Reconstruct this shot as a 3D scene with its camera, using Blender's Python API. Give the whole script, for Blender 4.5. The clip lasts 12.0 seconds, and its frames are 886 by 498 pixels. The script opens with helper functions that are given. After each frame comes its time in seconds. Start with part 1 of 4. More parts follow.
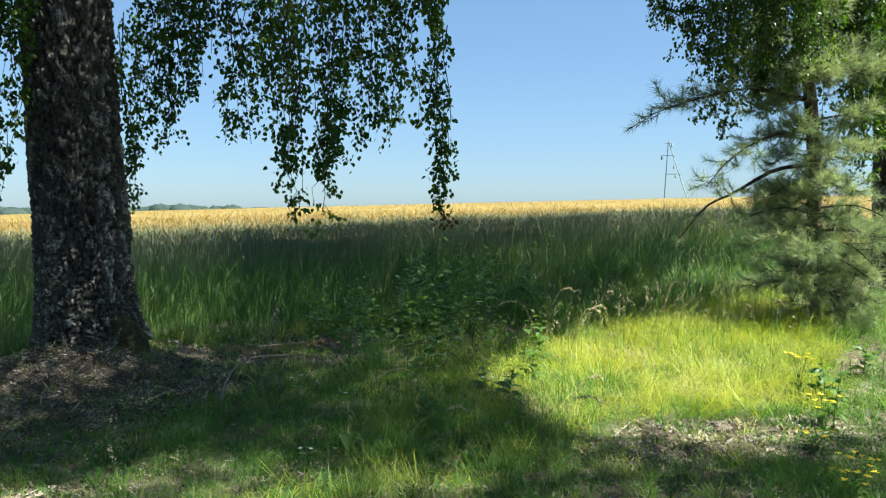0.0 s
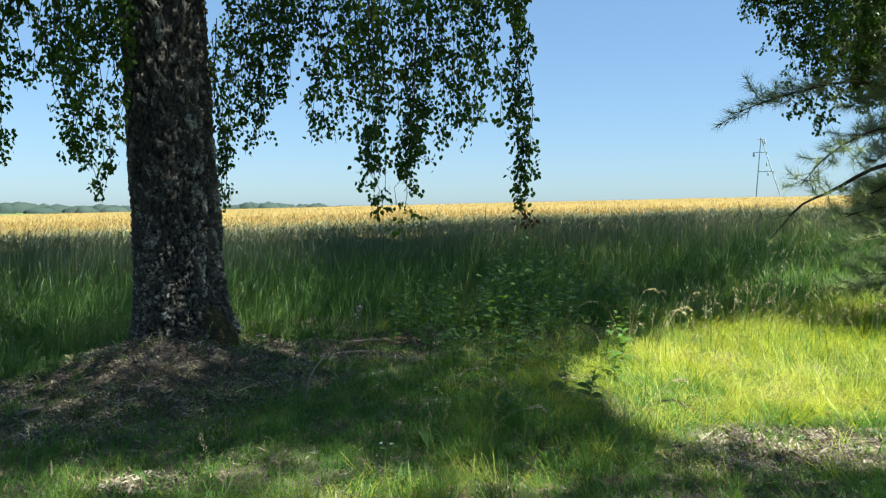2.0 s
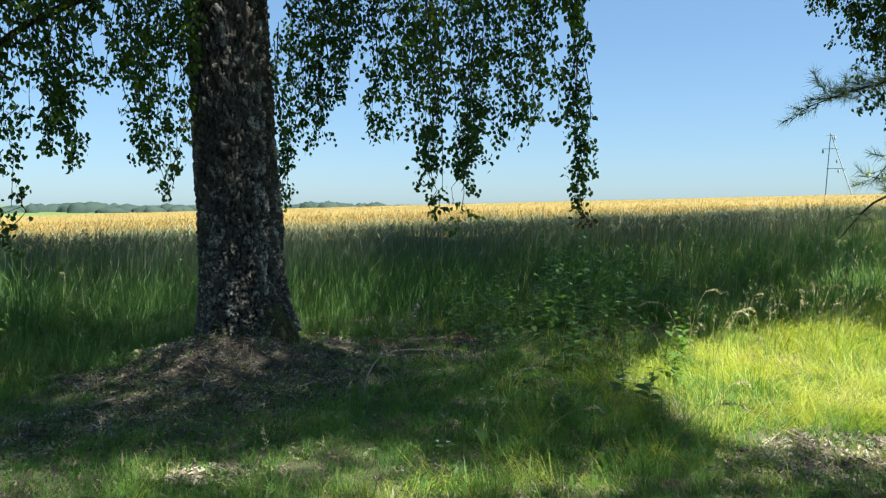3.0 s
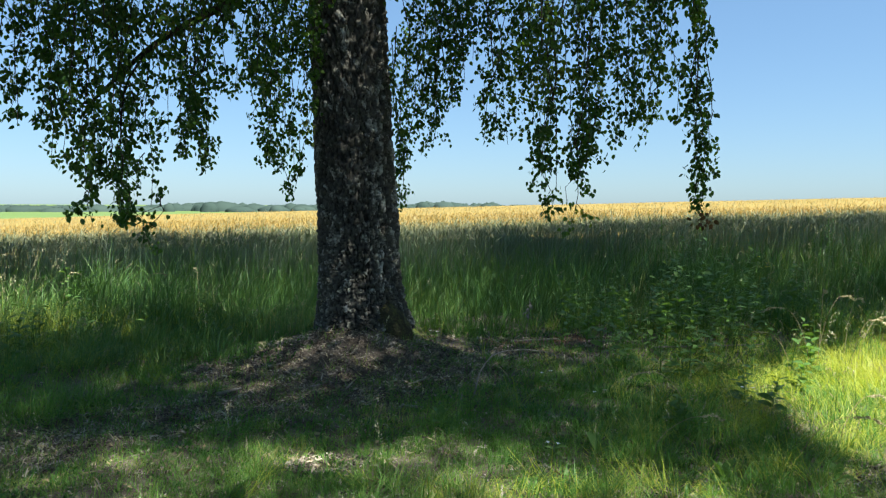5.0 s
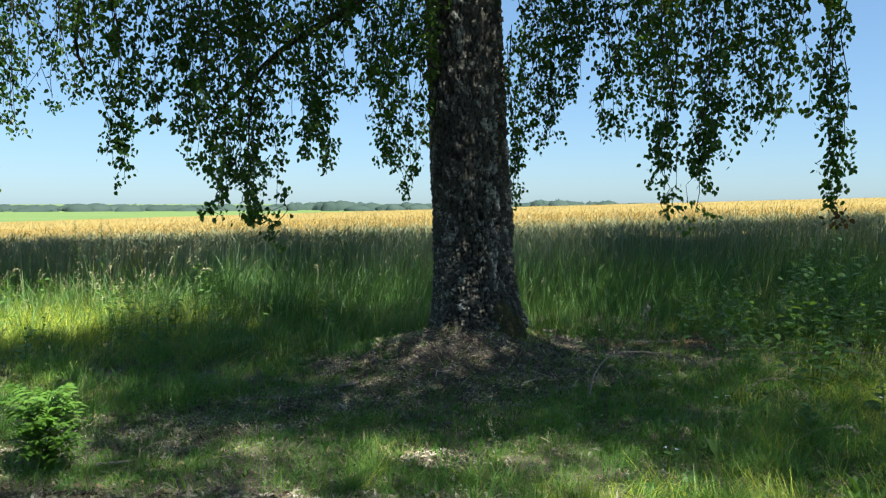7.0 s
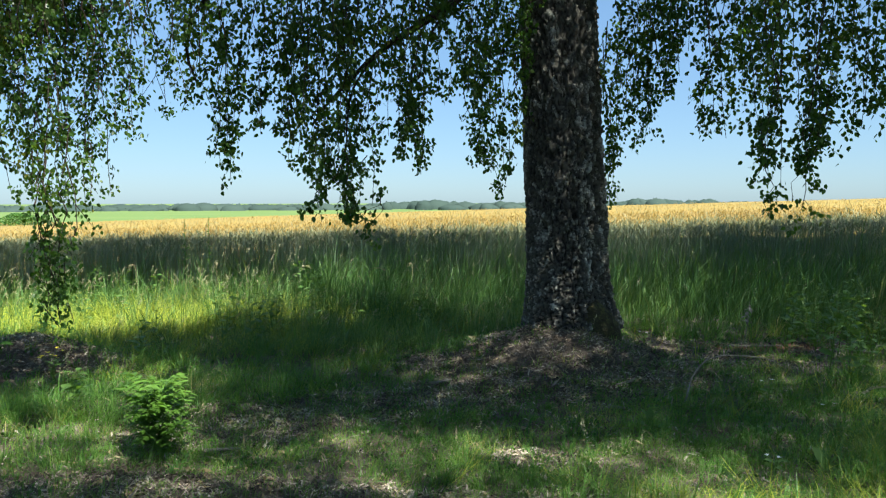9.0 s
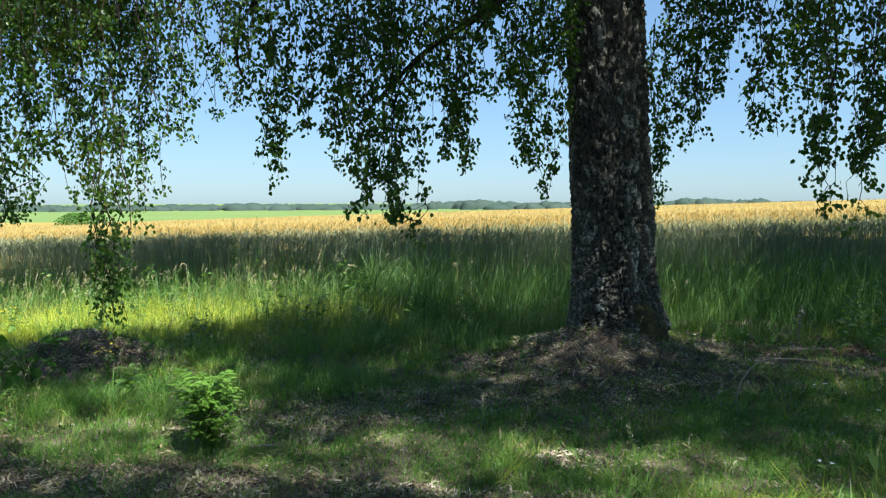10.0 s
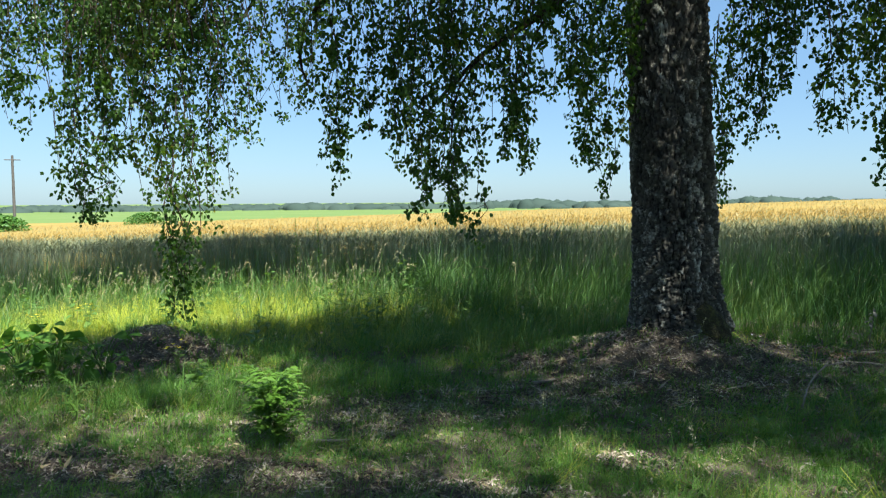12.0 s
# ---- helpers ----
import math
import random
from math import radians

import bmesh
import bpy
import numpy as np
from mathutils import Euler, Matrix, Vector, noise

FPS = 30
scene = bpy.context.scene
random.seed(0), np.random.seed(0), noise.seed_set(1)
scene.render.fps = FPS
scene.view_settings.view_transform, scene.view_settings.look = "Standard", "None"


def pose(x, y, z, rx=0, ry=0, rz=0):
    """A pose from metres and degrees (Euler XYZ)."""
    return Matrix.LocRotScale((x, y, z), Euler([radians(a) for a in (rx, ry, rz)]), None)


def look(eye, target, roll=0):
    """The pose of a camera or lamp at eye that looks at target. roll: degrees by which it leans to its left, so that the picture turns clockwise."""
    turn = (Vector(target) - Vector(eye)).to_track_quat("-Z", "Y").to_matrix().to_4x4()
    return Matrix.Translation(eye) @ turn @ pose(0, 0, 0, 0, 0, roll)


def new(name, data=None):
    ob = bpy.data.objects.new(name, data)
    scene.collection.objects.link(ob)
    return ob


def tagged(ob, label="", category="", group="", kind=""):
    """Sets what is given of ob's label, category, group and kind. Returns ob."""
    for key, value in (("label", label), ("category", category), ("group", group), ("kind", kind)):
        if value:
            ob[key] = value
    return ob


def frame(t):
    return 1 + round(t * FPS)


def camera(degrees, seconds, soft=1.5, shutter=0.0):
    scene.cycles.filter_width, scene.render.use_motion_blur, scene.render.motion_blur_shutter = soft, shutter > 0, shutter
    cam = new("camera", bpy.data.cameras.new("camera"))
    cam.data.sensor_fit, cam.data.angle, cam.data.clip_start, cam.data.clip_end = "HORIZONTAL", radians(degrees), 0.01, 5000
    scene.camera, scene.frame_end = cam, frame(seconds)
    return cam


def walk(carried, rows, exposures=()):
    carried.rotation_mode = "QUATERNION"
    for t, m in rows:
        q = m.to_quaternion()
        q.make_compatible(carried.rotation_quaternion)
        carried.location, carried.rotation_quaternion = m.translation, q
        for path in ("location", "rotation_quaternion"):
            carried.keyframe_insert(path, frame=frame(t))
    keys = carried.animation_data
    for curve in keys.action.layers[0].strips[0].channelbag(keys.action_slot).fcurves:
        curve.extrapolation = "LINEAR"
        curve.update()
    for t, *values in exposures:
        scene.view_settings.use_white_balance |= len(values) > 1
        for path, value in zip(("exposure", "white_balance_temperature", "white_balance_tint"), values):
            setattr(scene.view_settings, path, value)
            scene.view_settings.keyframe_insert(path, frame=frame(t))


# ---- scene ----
cam = camera(60.05, 12.0, soft=1.2)
PATH = [
    (0.0, pose(-0.009, 0.086, 1.486, 86.92, -0.11, -25.75)),
    (0.5, pose(-0.009, 0.074, 1.474, 86.94, 0.01, -25.15)),
    (1.0, pose(-0.004, 0.098, 1.478, 86.90, -0.07, -23.68)),
    (1.5, pose(-0.005, 0.070, 1.484, 86.82, 0.01, -21.71)),
    (2.0, pose(-0.007, 0.073, 1.490, 86.79, -0.18, -19.64)),
    (2.5, pose(-0.008, 0.054, 1.495, 86.74, -0.12, -17.50)),
    (3.0, pose(-0.010, 0.047, 1.496, 86.70, -0.07, -15.35)),
    (3.5, pose(0.002, 0.017, 1.498, 86.72, -0.14, -13.06)),
    (5.5, pose(-0.004, 0.020, 1.496, 86.63, -0.14, -4.73)),
    (6.0, pose(-0.001, -0.010, 1.504, 86.57, -0.04, -2.56)),
    (6.5, pose(0.001, 0.000, 1.500, 86.55, 0.04, -0.41)),
    (7.0, pose(-0.005, 0.008, 1.498, 86.57, 0.00, 1.70)),
    (9.0, pose(0.000, -0.028, 1.500, 86.50, 0.13, 8.66)),
    (9.5, pose(0.004, -0.046, 1.505, 86.48, 0.15, 10.42)),
    (10.0, pose(0.005, -0.034, 1.501, 86.49, 0.18, 12.03)),
    (10.5, pose(0.006, -0.056, 1.503, 86.49, 0.24, 13.61)),
    (11.0, pose(0.000, -0.076, 1.511, 86.42, 0.26, 14.91)),
    (11.5, pose(0.003, -0.067, 1.505, 86.46, 0.34, 15.85)),
    (12.0, pose(-0.004, -0.081, 1.509, 86.44, 0.36, 16.28)),
]
walk(cam, PATH, exposures=((0.0, 1.88, 5980, 4), (12.0, 1.88, 5980, 4)))

# ---------------------------------------------------------------- light
SUN_WAY = Vector((-0.75, 0.66, -1.43)).normalized()  # the way the sunlight travels
world = bpy.data.worlds.new("sky_world")
scene.world = world
world.use_nodes = True
sky = world.node_tree.nodes.new("ShaderNodeTexSky")
sky.sky_type, sky.sun_disc = "NISHITA", False
sky.sun_elevation = math.asin(-SUN_WAY.z)
sky.sun_rotation = math.atan2(-SUN_WAY.x, -SUN_WAY.y)
sky.air_density, sky.dust_density, sky.ozone_density = 1.0, 0.4, 2.2
back = world.node_tree.nodes["Background"]
back.inputs["Strength"].default_value = 0.068
soft_sky, tint_sky = world.node_tree.nodes.new("ShaderNodeGamma"), world.node_tree.nodes.new("ShaderNodeMix")
soft_sky.inputs["Gamma"].default_value = 0.63
tint_sky.data_type, tint_sky.blend_type = "RGBA", "MULTIPLY"
tint_sky.inputs["Factor"].default_value = 1.0
tint_sky.inputs["B"].default_value = (0.765, 0.945, 1.15, 1)
world.node_tree.links.new(sky.outputs[0], soft_sky.inputs[0])
world.node_tree.links.new(soft_sky.outputs[0], tint_sky.inputs["A"])
world.node_tree.links.new(tint_sky.outputs["Result"], back.inputs[0])

sun_data = bpy.data.lights.new("sun", "SUN")
sun_data.energy, sun_data.angle, sun_data.color = 5.0, radians(0.5), (1.0, 0.935, 0.81)
sun = new("sun", sun_data)
sun.matrix_world = look((0, 0, 30), Vector((0, 0, 30)) + SUN_WAY)

# ---------------------------------------------------------------- helpers
rng = np.random.default_rng(7)


def mesh_of(name, verts, faces, mats=(), mat_index=None, smooth=False):
    """A mesh from arrays: verts (n, 3), faces (m, 3) or (m, 4), or a list of such arrays."""
    verts = np.asarray(verts, dtype=np.float32)
    groups = faces if isinstance(faces, (list, tuple)) else [faces]
    groups = [np.asarray(g, dtype=np.int32) for g in groups if len(g)]
    me = bpy.data.meshes.new(name)
    loops = np.concatenate([g.ravel() for g in groups])
    sizes = np.concatenate([np.full(len(g), g.shape[1], dtype=np.int32) for g in groups])
    me.vertices.add(len(verts))
    me.vertices.foreach_set("co", verts.ravel())
    me.loops.add(len(loops))
    me.loops.foreach_set("vertex_index", loops)
    me.polygons.add(len(sizes))
    me.polygons.foreach_set("loop_start", np.concatenate([[0], np.cumsum(sizes)[:-1]]).astype(np.int32))
    if mat_index is not None:
        me.polygons.foreach_set("material_index", np.asarray(mat_index, dtype=np.int32))
    me.polygons.foreach_set("use_smooth", np.full(len(sizes), smooth))
    for m in mats:
        me.materials.append(m)
    me.update(calc_edges=True)
    return me


def thing(name, label, category, group="", place=(0, 0, 0)):
    ob = new(name)
    ob.location = place
    ob.empty_display_size = 0.1
    return tagged(ob, label, category, group)


def part(name, me, parent, label=""):
    ob = new(name, me)
    ob.parent = parent
    if label:
        ob["label"] = label
    return ob


class Pile:
    """Gathers vertices and faces of many small pieces into one mesh."""

    def __init__(self):
        self.v, self.f, self.m, self.n = [], {3: [], 4: []}, {3: [], 4: []}, 0

    def add(self, verts, faces, mat=0):
        verts, faces = np.asarray(verts, dtype=np.float32).reshape(-1, 3), np.asarray(faces, dtype=np.int32)
        self.v.append(verts)
        k = faces.shape[1]
        self.f[k].append(faces + self.n)
        self.m[k].append(np.full(len(faces), mat, dtype=np.int32))
        self.n += len(verts)

    def mesh(self, name, mats, smooth=False):
        groups = [np.concatenate(self.f[k]) for k in (3, 4) if self.f[k]]
        idx = np.concatenate([np.concatenate(self.m[k]) for k in (3, 4) if self.m[k]])
        return mesh_of(name, np.concatenate(self.v), groups, mats, idx, smooth)


def smoothstep(a, b, x):
    t = np.clip((np.asarray(x, dtype=float) - a) / (b - a), 0, 1)
    return t * t * (3 - 2 * t)


def lattice(ix, iy, seed):
    """A repeatable random number in 0..1 for whole-number places."""
    h = (ix.astype(np.int64) * 374761393 + iy.astype(np.int64) * 668265263 + seed * 974634777) & 0x7FFFFFFF
    h = ((h ^ (h >> 13)) * 1274126177) & 0x7FFFFFFF
    return ((h ^ (h >> 16)) & 0xFFFFF) / 0xFFFFF


def vnoise(x, y, seed=0):
    x, y = np.asarray(x, dtype=float), np.asarray(y, dtype=float)
    ix, iy = np.floor(x), np.floor(y)
    fx, fy = x - ix, y - iy
    fx, fy = fx * fx * (3 - 2 * fx), fy * fy * (3 - 2 * fy)
    ix, iy = ix.astype(np.int64), iy.astype(np.int64)
    a, b = lattice(ix, iy, seed), lattice(ix + 1, iy, seed)
    c, d = lattice(ix, iy + 1, seed), lattice(ix + 1, iy + 1, seed)
    return (a * (1 - fx) + b * fx) * (1 - fy) + (c * (1 - fx) + d * fx) * fy


def fbm(x, y, seed=0, octaves=3):
    x, y = np.asarray(x, dtype=float), np.asarray(y, dtype=float)
    return sum(vnoise(x * 2**o, y * 2**o, seed + o) * 0.5 ** (o + 1) for o in range(octaves)) / (1 - 0.5**octaves)


def tube(points, radii, sides=8):
    """Vertices and quads of a round rod through points."""
    p = np.asarray(points, dtype=float)
    r = np.broadcast_to(np.asarray(radii, dtype=float), (len(p),))
    t = np.gradient(p, axis=0)
    t /= np.linalg.norm(t, axis=1)[:, None] + 1e-9
    up = np.where(np.abs(t[:, 2:3]) > 0.9, [[1.0, 0, 0]], [[0, 0, 1.0]])
    u = np.cross(t, up)
    u /= np.linalg.norm(u, axis=1)[:, None] + 1e-9
    w = np.cross(t, u)
    a = np.arange(sides) * 2 * np.pi / sides
    v = p[:, None] + r[:, None, None] * (u[:, None] * np.cos(a)[None, :, None] + w[:, None] * np.sin(a)[None, :, None])
    n = len(p)
    i, j = np.meshgrid(np.arange(n - 1), np.arange(sides), indexing="ij")
    k = (j + 1) % sides
    f = np.stack([i * sides + j, i * sides + k, (i + 1) * sides + k, (i + 1) * sides + j], -1).reshape(-1, 4)
    return v.reshape(-1, 3), f


def spline(points, n):
    """n points on a smooth curve through the given ones."""
    p = np.asarray(points, dtype=float)
    q = np.vstack([2 * p[0] - p[1], p, 2 * p[-1] - p[-2]])
    s = np.linspace(0, len(p) - 1 - 1e-6, n)
    i = s.astype(int)
    t = (s - i)[:, None]
    a, b, c, d = q[i], q[i + 1], q[i + 2], q[i + 3]
    return 0.5 * (2 * b + (c - a) * t + (2 * a - 5 * b + 4 * c - d) * t**2 + (3 * b - a - 3 * c + d) * t**3)


# ---------------------------------------------------------------- terrain
MOUND = (0.05, 7.25)


def ground_z(x, y):
    x, y = np.asarray(x, dtype=float), np.asarray(y, dtype=float)
    r = np.hypot(x, y)
    near = smoothstep(5, 14, r)
    z = near * 0.028 * np.clip(x, -65, 90) * (1 - 0.75 * smoothstep(130, 420, r))
    z = z - 0.14 * smoothstep(14, 120, r)
    z = z - 4.6 * smoothstep(118, 330, r)
    z = z + 0.35 * np.exp(-((x - MOUND[0]) ** 2 / np.where(x > MOUND[0], 0.68, 0.92) ** 2 + (y - MOUND[1]) ** 2 / 0.78**2)) * (0.86 + 0.28 * fbm(x * 3.1, y * 3.1, 17))
    z = z + 0.25 * np.exp(-((x + 5.05) ** 2 / 0.75**2 + (y - 6.7) ** 2 / 0.45**2))
    bumps = ((fbm(x * 1.7, y * 1.7, 11) - 0.5) * 0.10 + (fbm(x * 6.5, y * 6.5, 12) - 0.5) * 0.035) * (1 - smoothstep(14, 30, r))
    return z + bumps


def bare(x, y):
    """1 where the ground is bare litter, 0 where grass grows."""
    x, y = np.asarray(x, dtype=float), np.asarray(y, dtype=float)

    def blob(cx, cy, rx, ry, turn=0.0):
        c, s = math.cos(radians(turn)), math.sin(radians(turn))
        u, v = ((x - cx) * c + (y - cy) * s) / rx, (-(x - cx) * s + (y - cy) * c) / ry
        return np.exp(-((u * u + v * v) ** 1.5))

    m = blob(0.1, 6.7, 1.25, 0.95)
    m = np.maximum(m, blob(-1.45, 5.25, 1.7, 0.55, 36))
    m = np.maximum(m, blob(-2.5, 3.55, 2.0, 0.26, 4))
    m = np.maximum(m, 0.8 * blob(-0.6, 3.6, 1.1, 0.20, 8))
    m = np.maximum(m, blob(-0.15, 4.4, 0.28, 0.22))
    m = np.maximum(m, blob(2.3, 7.95, 1.3, 0.30, -8))
    m = np.maximum(m, 0.85 * blob(1.4, 7.35, 1.1, 0.45, -5))
    m = np.maximum(m, 0.95 * blob(4.0, 3.5, 1.6, 0.45, -18))
    m = np.maximum(m, blob(-4.95, 6.55, 0.95, 0.5, -15))
    m = np.maximum(m, blob(-5.3, 5.0, 0.9, 0.25, 10))
    m = m * 1.35 - (fbm(x * 2.3, y * 2.3, 31) - 0.5) * 0.9
    return np.clip(smoothstep(0.35, 0.75, m), 0, 1)


# ---------------------------------------------------------------- materials
def material(name):
    m = bpy.data.materials.new(name)
    m.use_nodes = True
    nt = m.node_tree
    nt.nodes.clear()
    out = nt.nodes.new("ShaderNodeOutputMaterial")
    return m, nt, out


def ramp_node(nt, stops):
    n = nt.nodes.new("ShaderNodeValToRGB")
    while len(n.color_ramp.elements) < len(stops):
        n.color_ramp.elements.new(0.5)
    for e, (at, colour) in zip(n.color_ramp.elements, stops):
        e.position, e.color = at, (*colour, 1)
    return n


def leaf_material(name, stops, through_tint, thin=0.4, rough=0.5, patch=1.5, shine=0.35):
    """Blades and leaves: colour by piece and by patch, with light coming through."""
    m, nt, out = material(name)
    geo, pos = nt.nodes.new("ShaderNodeNewGeometry"), nt.nodes.new("ShaderNodeNewGeometry")
    noise_n = nt.nodes.new("ShaderNodeTexNoise")
    noise_n.inputs["Scale"].default_value = patch
    noise_n.inputs["Detail"].default_value = 3
    nt.links.new(pos.outputs["Position"], noise_n.inputs["Vector"])
    mix = nt.nodes.new("ShaderNodeMath")
    mix.operation = "MULTIPLY_ADD"
    mix.inputs[1].default_value = 0.55
    nt.links.new(geo.outputs["Random Per Island"], mix.inputs[0])
    scale = nt.nodes.new("ShaderNodeMath")
    scale.operation = "MULTIPLY_ADD"
    scale.inputs[1].default_value, scale.inputs[2].default_value = 1.3, -0.42
    nt.links.new(noise_n.outputs["Fac"], scale.inputs[0])
    nt.links.new(scale.outputs[0], mix.inputs[2])
    ramp = ramp_node(nt, stops)
    nt.links.new(mix.outputs[0], ramp.inputs[0])
    bsdf = nt.nodes.new("ShaderNodeBsdfPrincipled")
    bsdf.inputs["Roughness"].default_value = rough
    bsdf.inputs["Specular IOR Level"].default_value = shine
    nt.links.new(ramp.outputs[0], bsdf.inputs["Base Color"])
    tr = nt.nodes.new("ShaderNodeBsdfTranslucent")
    tint = nt.nodes.new("ShaderNodeMix")
    tint.data_type, tint.blend_type = "RGBA", "MULTIPLY"
    tint.inputs["Factor"].default_value = 1.0
    nt.links.new(ramp.outputs[0], tint.inputs["A"])
    tint.inputs["B"].default_value = (*through_tint, 1)
    nt.links.new(tint.outputs["Result"], tr.inputs["Color"])
    ms = nt.nodes.new("ShaderNodeMixShader")
    ms.inputs[0].default_value = thin
    nt.links.new(bsdf.outputs[0], ms.inputs[1])
    nt.links.new(tr.outputs[0], ms.inputs[2])
    nt.links.new(ms.outputs[0], out.inputs[0])
    return m


def ground_material(name, stops, scale=6.0, fine=60.0, bump=0.5, rough=0.95):
    m, nt, out = material(name)
    pos = nt.nodes.new("ShaderNodeNewGeometry")
    a, b = nt.nodes.new("ShaderNodeTexNoise"), nt.nodes.new("ShaderNodeTexNoise")
    for n, s in ((a, scale), (b, fine)):
        n.inputs["Scale"].default_value = s
        n.inputs["Detail"].default_value = 6
        nt.links.new(pos.outputs["Position"], n.inputs["Vector"])
    add = nt.nodes.new("ShaderNodeMath")
    add.operation = "ADD"
    nt.links.new(a.outputs["Fac"], add.inputs[0])
    nt.links.new(b.outputs["Fac"], add.inputs[1])
    half = nt.nodes.new("ShaderNodeMath")
    half.operation = "MULTIPLY_ADD"
    half.inputs[1].default_value, half.inputs[2].default_value = 1.1, -0.6
    nt.links.new(add.outputs[0], half.inputs[0])
    ramp = ramp_node(nt, stops)
    nt.links.new(half.outputs[0], ramp.inputs[0])
    bsdf = nt.nodes.new("ShaderNodeBsdfPrincipled")
    bsdf.inputs["Roughness"].default_value = rough
    bsdf.inputs["Specular IOR Level"].default_value = 0.15
    nt.links.new(ramp.outputs[0], bsdf.inputs["Base Color"])
    bn = nt.nodes.new("ShaderNodeBump")
    bn.inputs["Strength"].default_value, bn.inputs["Distance"].default_value = bump, 0.03
    nt.links.new(b.outputs["Fac"], bn.inputs["Height"])
    nt.links.new(bn.outputs[0], bsdf.inputs["Normal"])
    nt.links.new(bsdf.outputs[0], out.inputs[0])
    return m


GRASS = leaf_material("grass_blade", [(0.0, (0.050, 0.12, 0.022)), (0.45, (0.098, 0.210, 0.036)), (0.75, (0.165, 0.265, 0.050)), (0.92, (0.30, 0.29, 0.09)), (1.0, (0.46, 0.40, 0.19))], (1.6, 1.5, 0.7), 0.42)
TALL = leaf_material("tall_grass_blade", [(0.0, (0.045, 0.108, 0.030)), (0.5, (0.092, 0.180, 0.046)), (0.8, (0.16, 0.235, 0.07)), (1.0, (0.34, 0.30, 0.13))], (1.5, 1.4, 0.7), 0.40, patch=0.8)
# Paler and yellower than GRASS: extra sunlight is put into this colour.
SUN_TONED = leaf_material("sun_toned_grass_blade", [(0.0, (0.215, 0.28, 0.026)), (0.5, (0.315, 0.36, 0.038)), (0.85, (0.41, 0.42, 0.07)), (1.0, (0.52, 0.48, 0.20))], (1.5, 1.4, 0.6), 0.40, patch=1.2)
HERB = leaf_material("herb_leaf", [(0.0, (0.03, 0.085, 0.018)), (0.5, (0.06, 0.14, 0.025)), (1.0, (0.11, 0.20, 0.04))], (1.5, 1.5, 0.6), 0.3, patch=2.5)
SEED = leaf_material("seed_head", [(0.0, (0.22, 0.20, 0.10)), (0.5, (0.36, 0.32, 0.18)), (1.0, (0.50, 0.45, 0.30))], (1.2, 1.1, 0.8), 0.3)
RYE = leaf_material("ripening_grain", [(0.0, (0.15, 0.098, 0.028)), (0.5, (0.27, 0.19, 0.052)), (1.0, (0.40, 0.295, 0.10))], (1.3, 1.1, 0.6), 0.3, patch=0.3)
RYE_GREEN = leaf_material("unripe_grain", [(0.0, (0.09, 0.11, 0.06)), (0.5, (0.16, 0.18, 0.10)), (1.0, (0.28, 0.27, 0.16))], (1.3, 1.2, 0.7), 0.3, patch=0.4)
RYE_STEM = leaf_material("grain_stem", [(0.0, (0.09, 0.14, 0.10)), (0.5, (0.17, 0.215, 0.155)), (1.0, (0.28, 0.30, 0.20))], (1.4, 1.3, 0.7), 0.35, patch=0.4)
BIRCH_LEAF = leaf_material("birch_leaf", [(0.0, (0.018, 0.050, 0.010)), (0.5, (0.040, 0.088, 0.014)), (0.85, (0.080, 0.135, 0.020)), (1.0, (0.18, 0.17, 0.035))], (1.85, 1.85, 0.45), 0.44, 0.38)
NEEDLE = leaf_material("pine_needle", [(0.0, (0.115, 0.17, 0.10)), (0.5, (0.215, 0.275, 0.16)), (1.0, (0.38, 0.41, 0.23))], (1.3, 1.3, 0.7), 0.45)
WEED = leaf_material("weed_leaf", [(0.0, (0.052, 0.112, 0.026)), (0.5, (0.092, 0.172, 0.038)), (1.0, (0.165, 0.25, 0.055))], (1.5, 1.5, 0.6), 0.42)
SOIL = ground_material("soil_and_litter", [(0.0, (0.048, 0.038, 0.030)), (0.5, (0.116, 0.090, 0.069)), (1.0, (0.25, 0.20, 0.158))])
CANOPY = ground_material("grain_canopy", [(0.0, (0.14, 0.092, 0.028)), (0.5, (0.225, 0.162, 0.045)), (1.0, (0.31, 0.225, 0.07))], 0.25, 5.0)
MEADOW = ground_material("green_field", [(0.0, (0.082, 0.125, 0.036)), (0.5, (0.10, 0.148, 0.044)), (1.0, (0.13, 0.165, 0.06))], 0.02, 0.5, 0.1)
TWIG = ground_material("twig_bark", [(0.0, (0.02, 0.014, 0.010)), (1.0, (0.07, 0.05, 0.04))], 20, 120)
# Greyed and blued leaf colour: the distance haze is mixed into it.
FARWOOD = leaf_material("hazed_far_wood_leaf", [(0.0, (0.050, 0.075, 0.065)), (1.0, (0.070, 0.098, 0.085))], (1, 1, 1), 0.35, 1.0, patch=0.02, shine=0.0)


SAPLING = leaf_material("sapling_leaf", [(0.0, (0.055, 0.125, 0.018)), (0.5, (0.085, 0.17, 0.024)), (1.0, (0.125, 0.215, 0.034))], (1.4, 1.5, 0.5), 0.4)
HERB_BRIGHT = leaf_material("burdock_leaf", [(0.0, (0.04, 0.105, 0.018)), (0.5, (0.07, 0.155, 0.026)), (1.0, (0.115, 0.215, 0.04))], (1.5, 1.5, 0.6), 0.42, 0.75, patch=5, shine=0.15)
RUST = leaf_material("rusty_needle_litter", [(0.0, (0.12, 0.05, 0.025)), (1.0, (0.34, 0.16, 0.08))], (1, 0.8, 0.6), 0.1, 0.8)
WITHERED = leaf_material("withered_leaf", [(0.0, (0.05, 0.03, 0.012)), (1.0, (0.15, 0.09, 0.03))], (1.4, 1.0, 0.5), 0.3, 0.7)
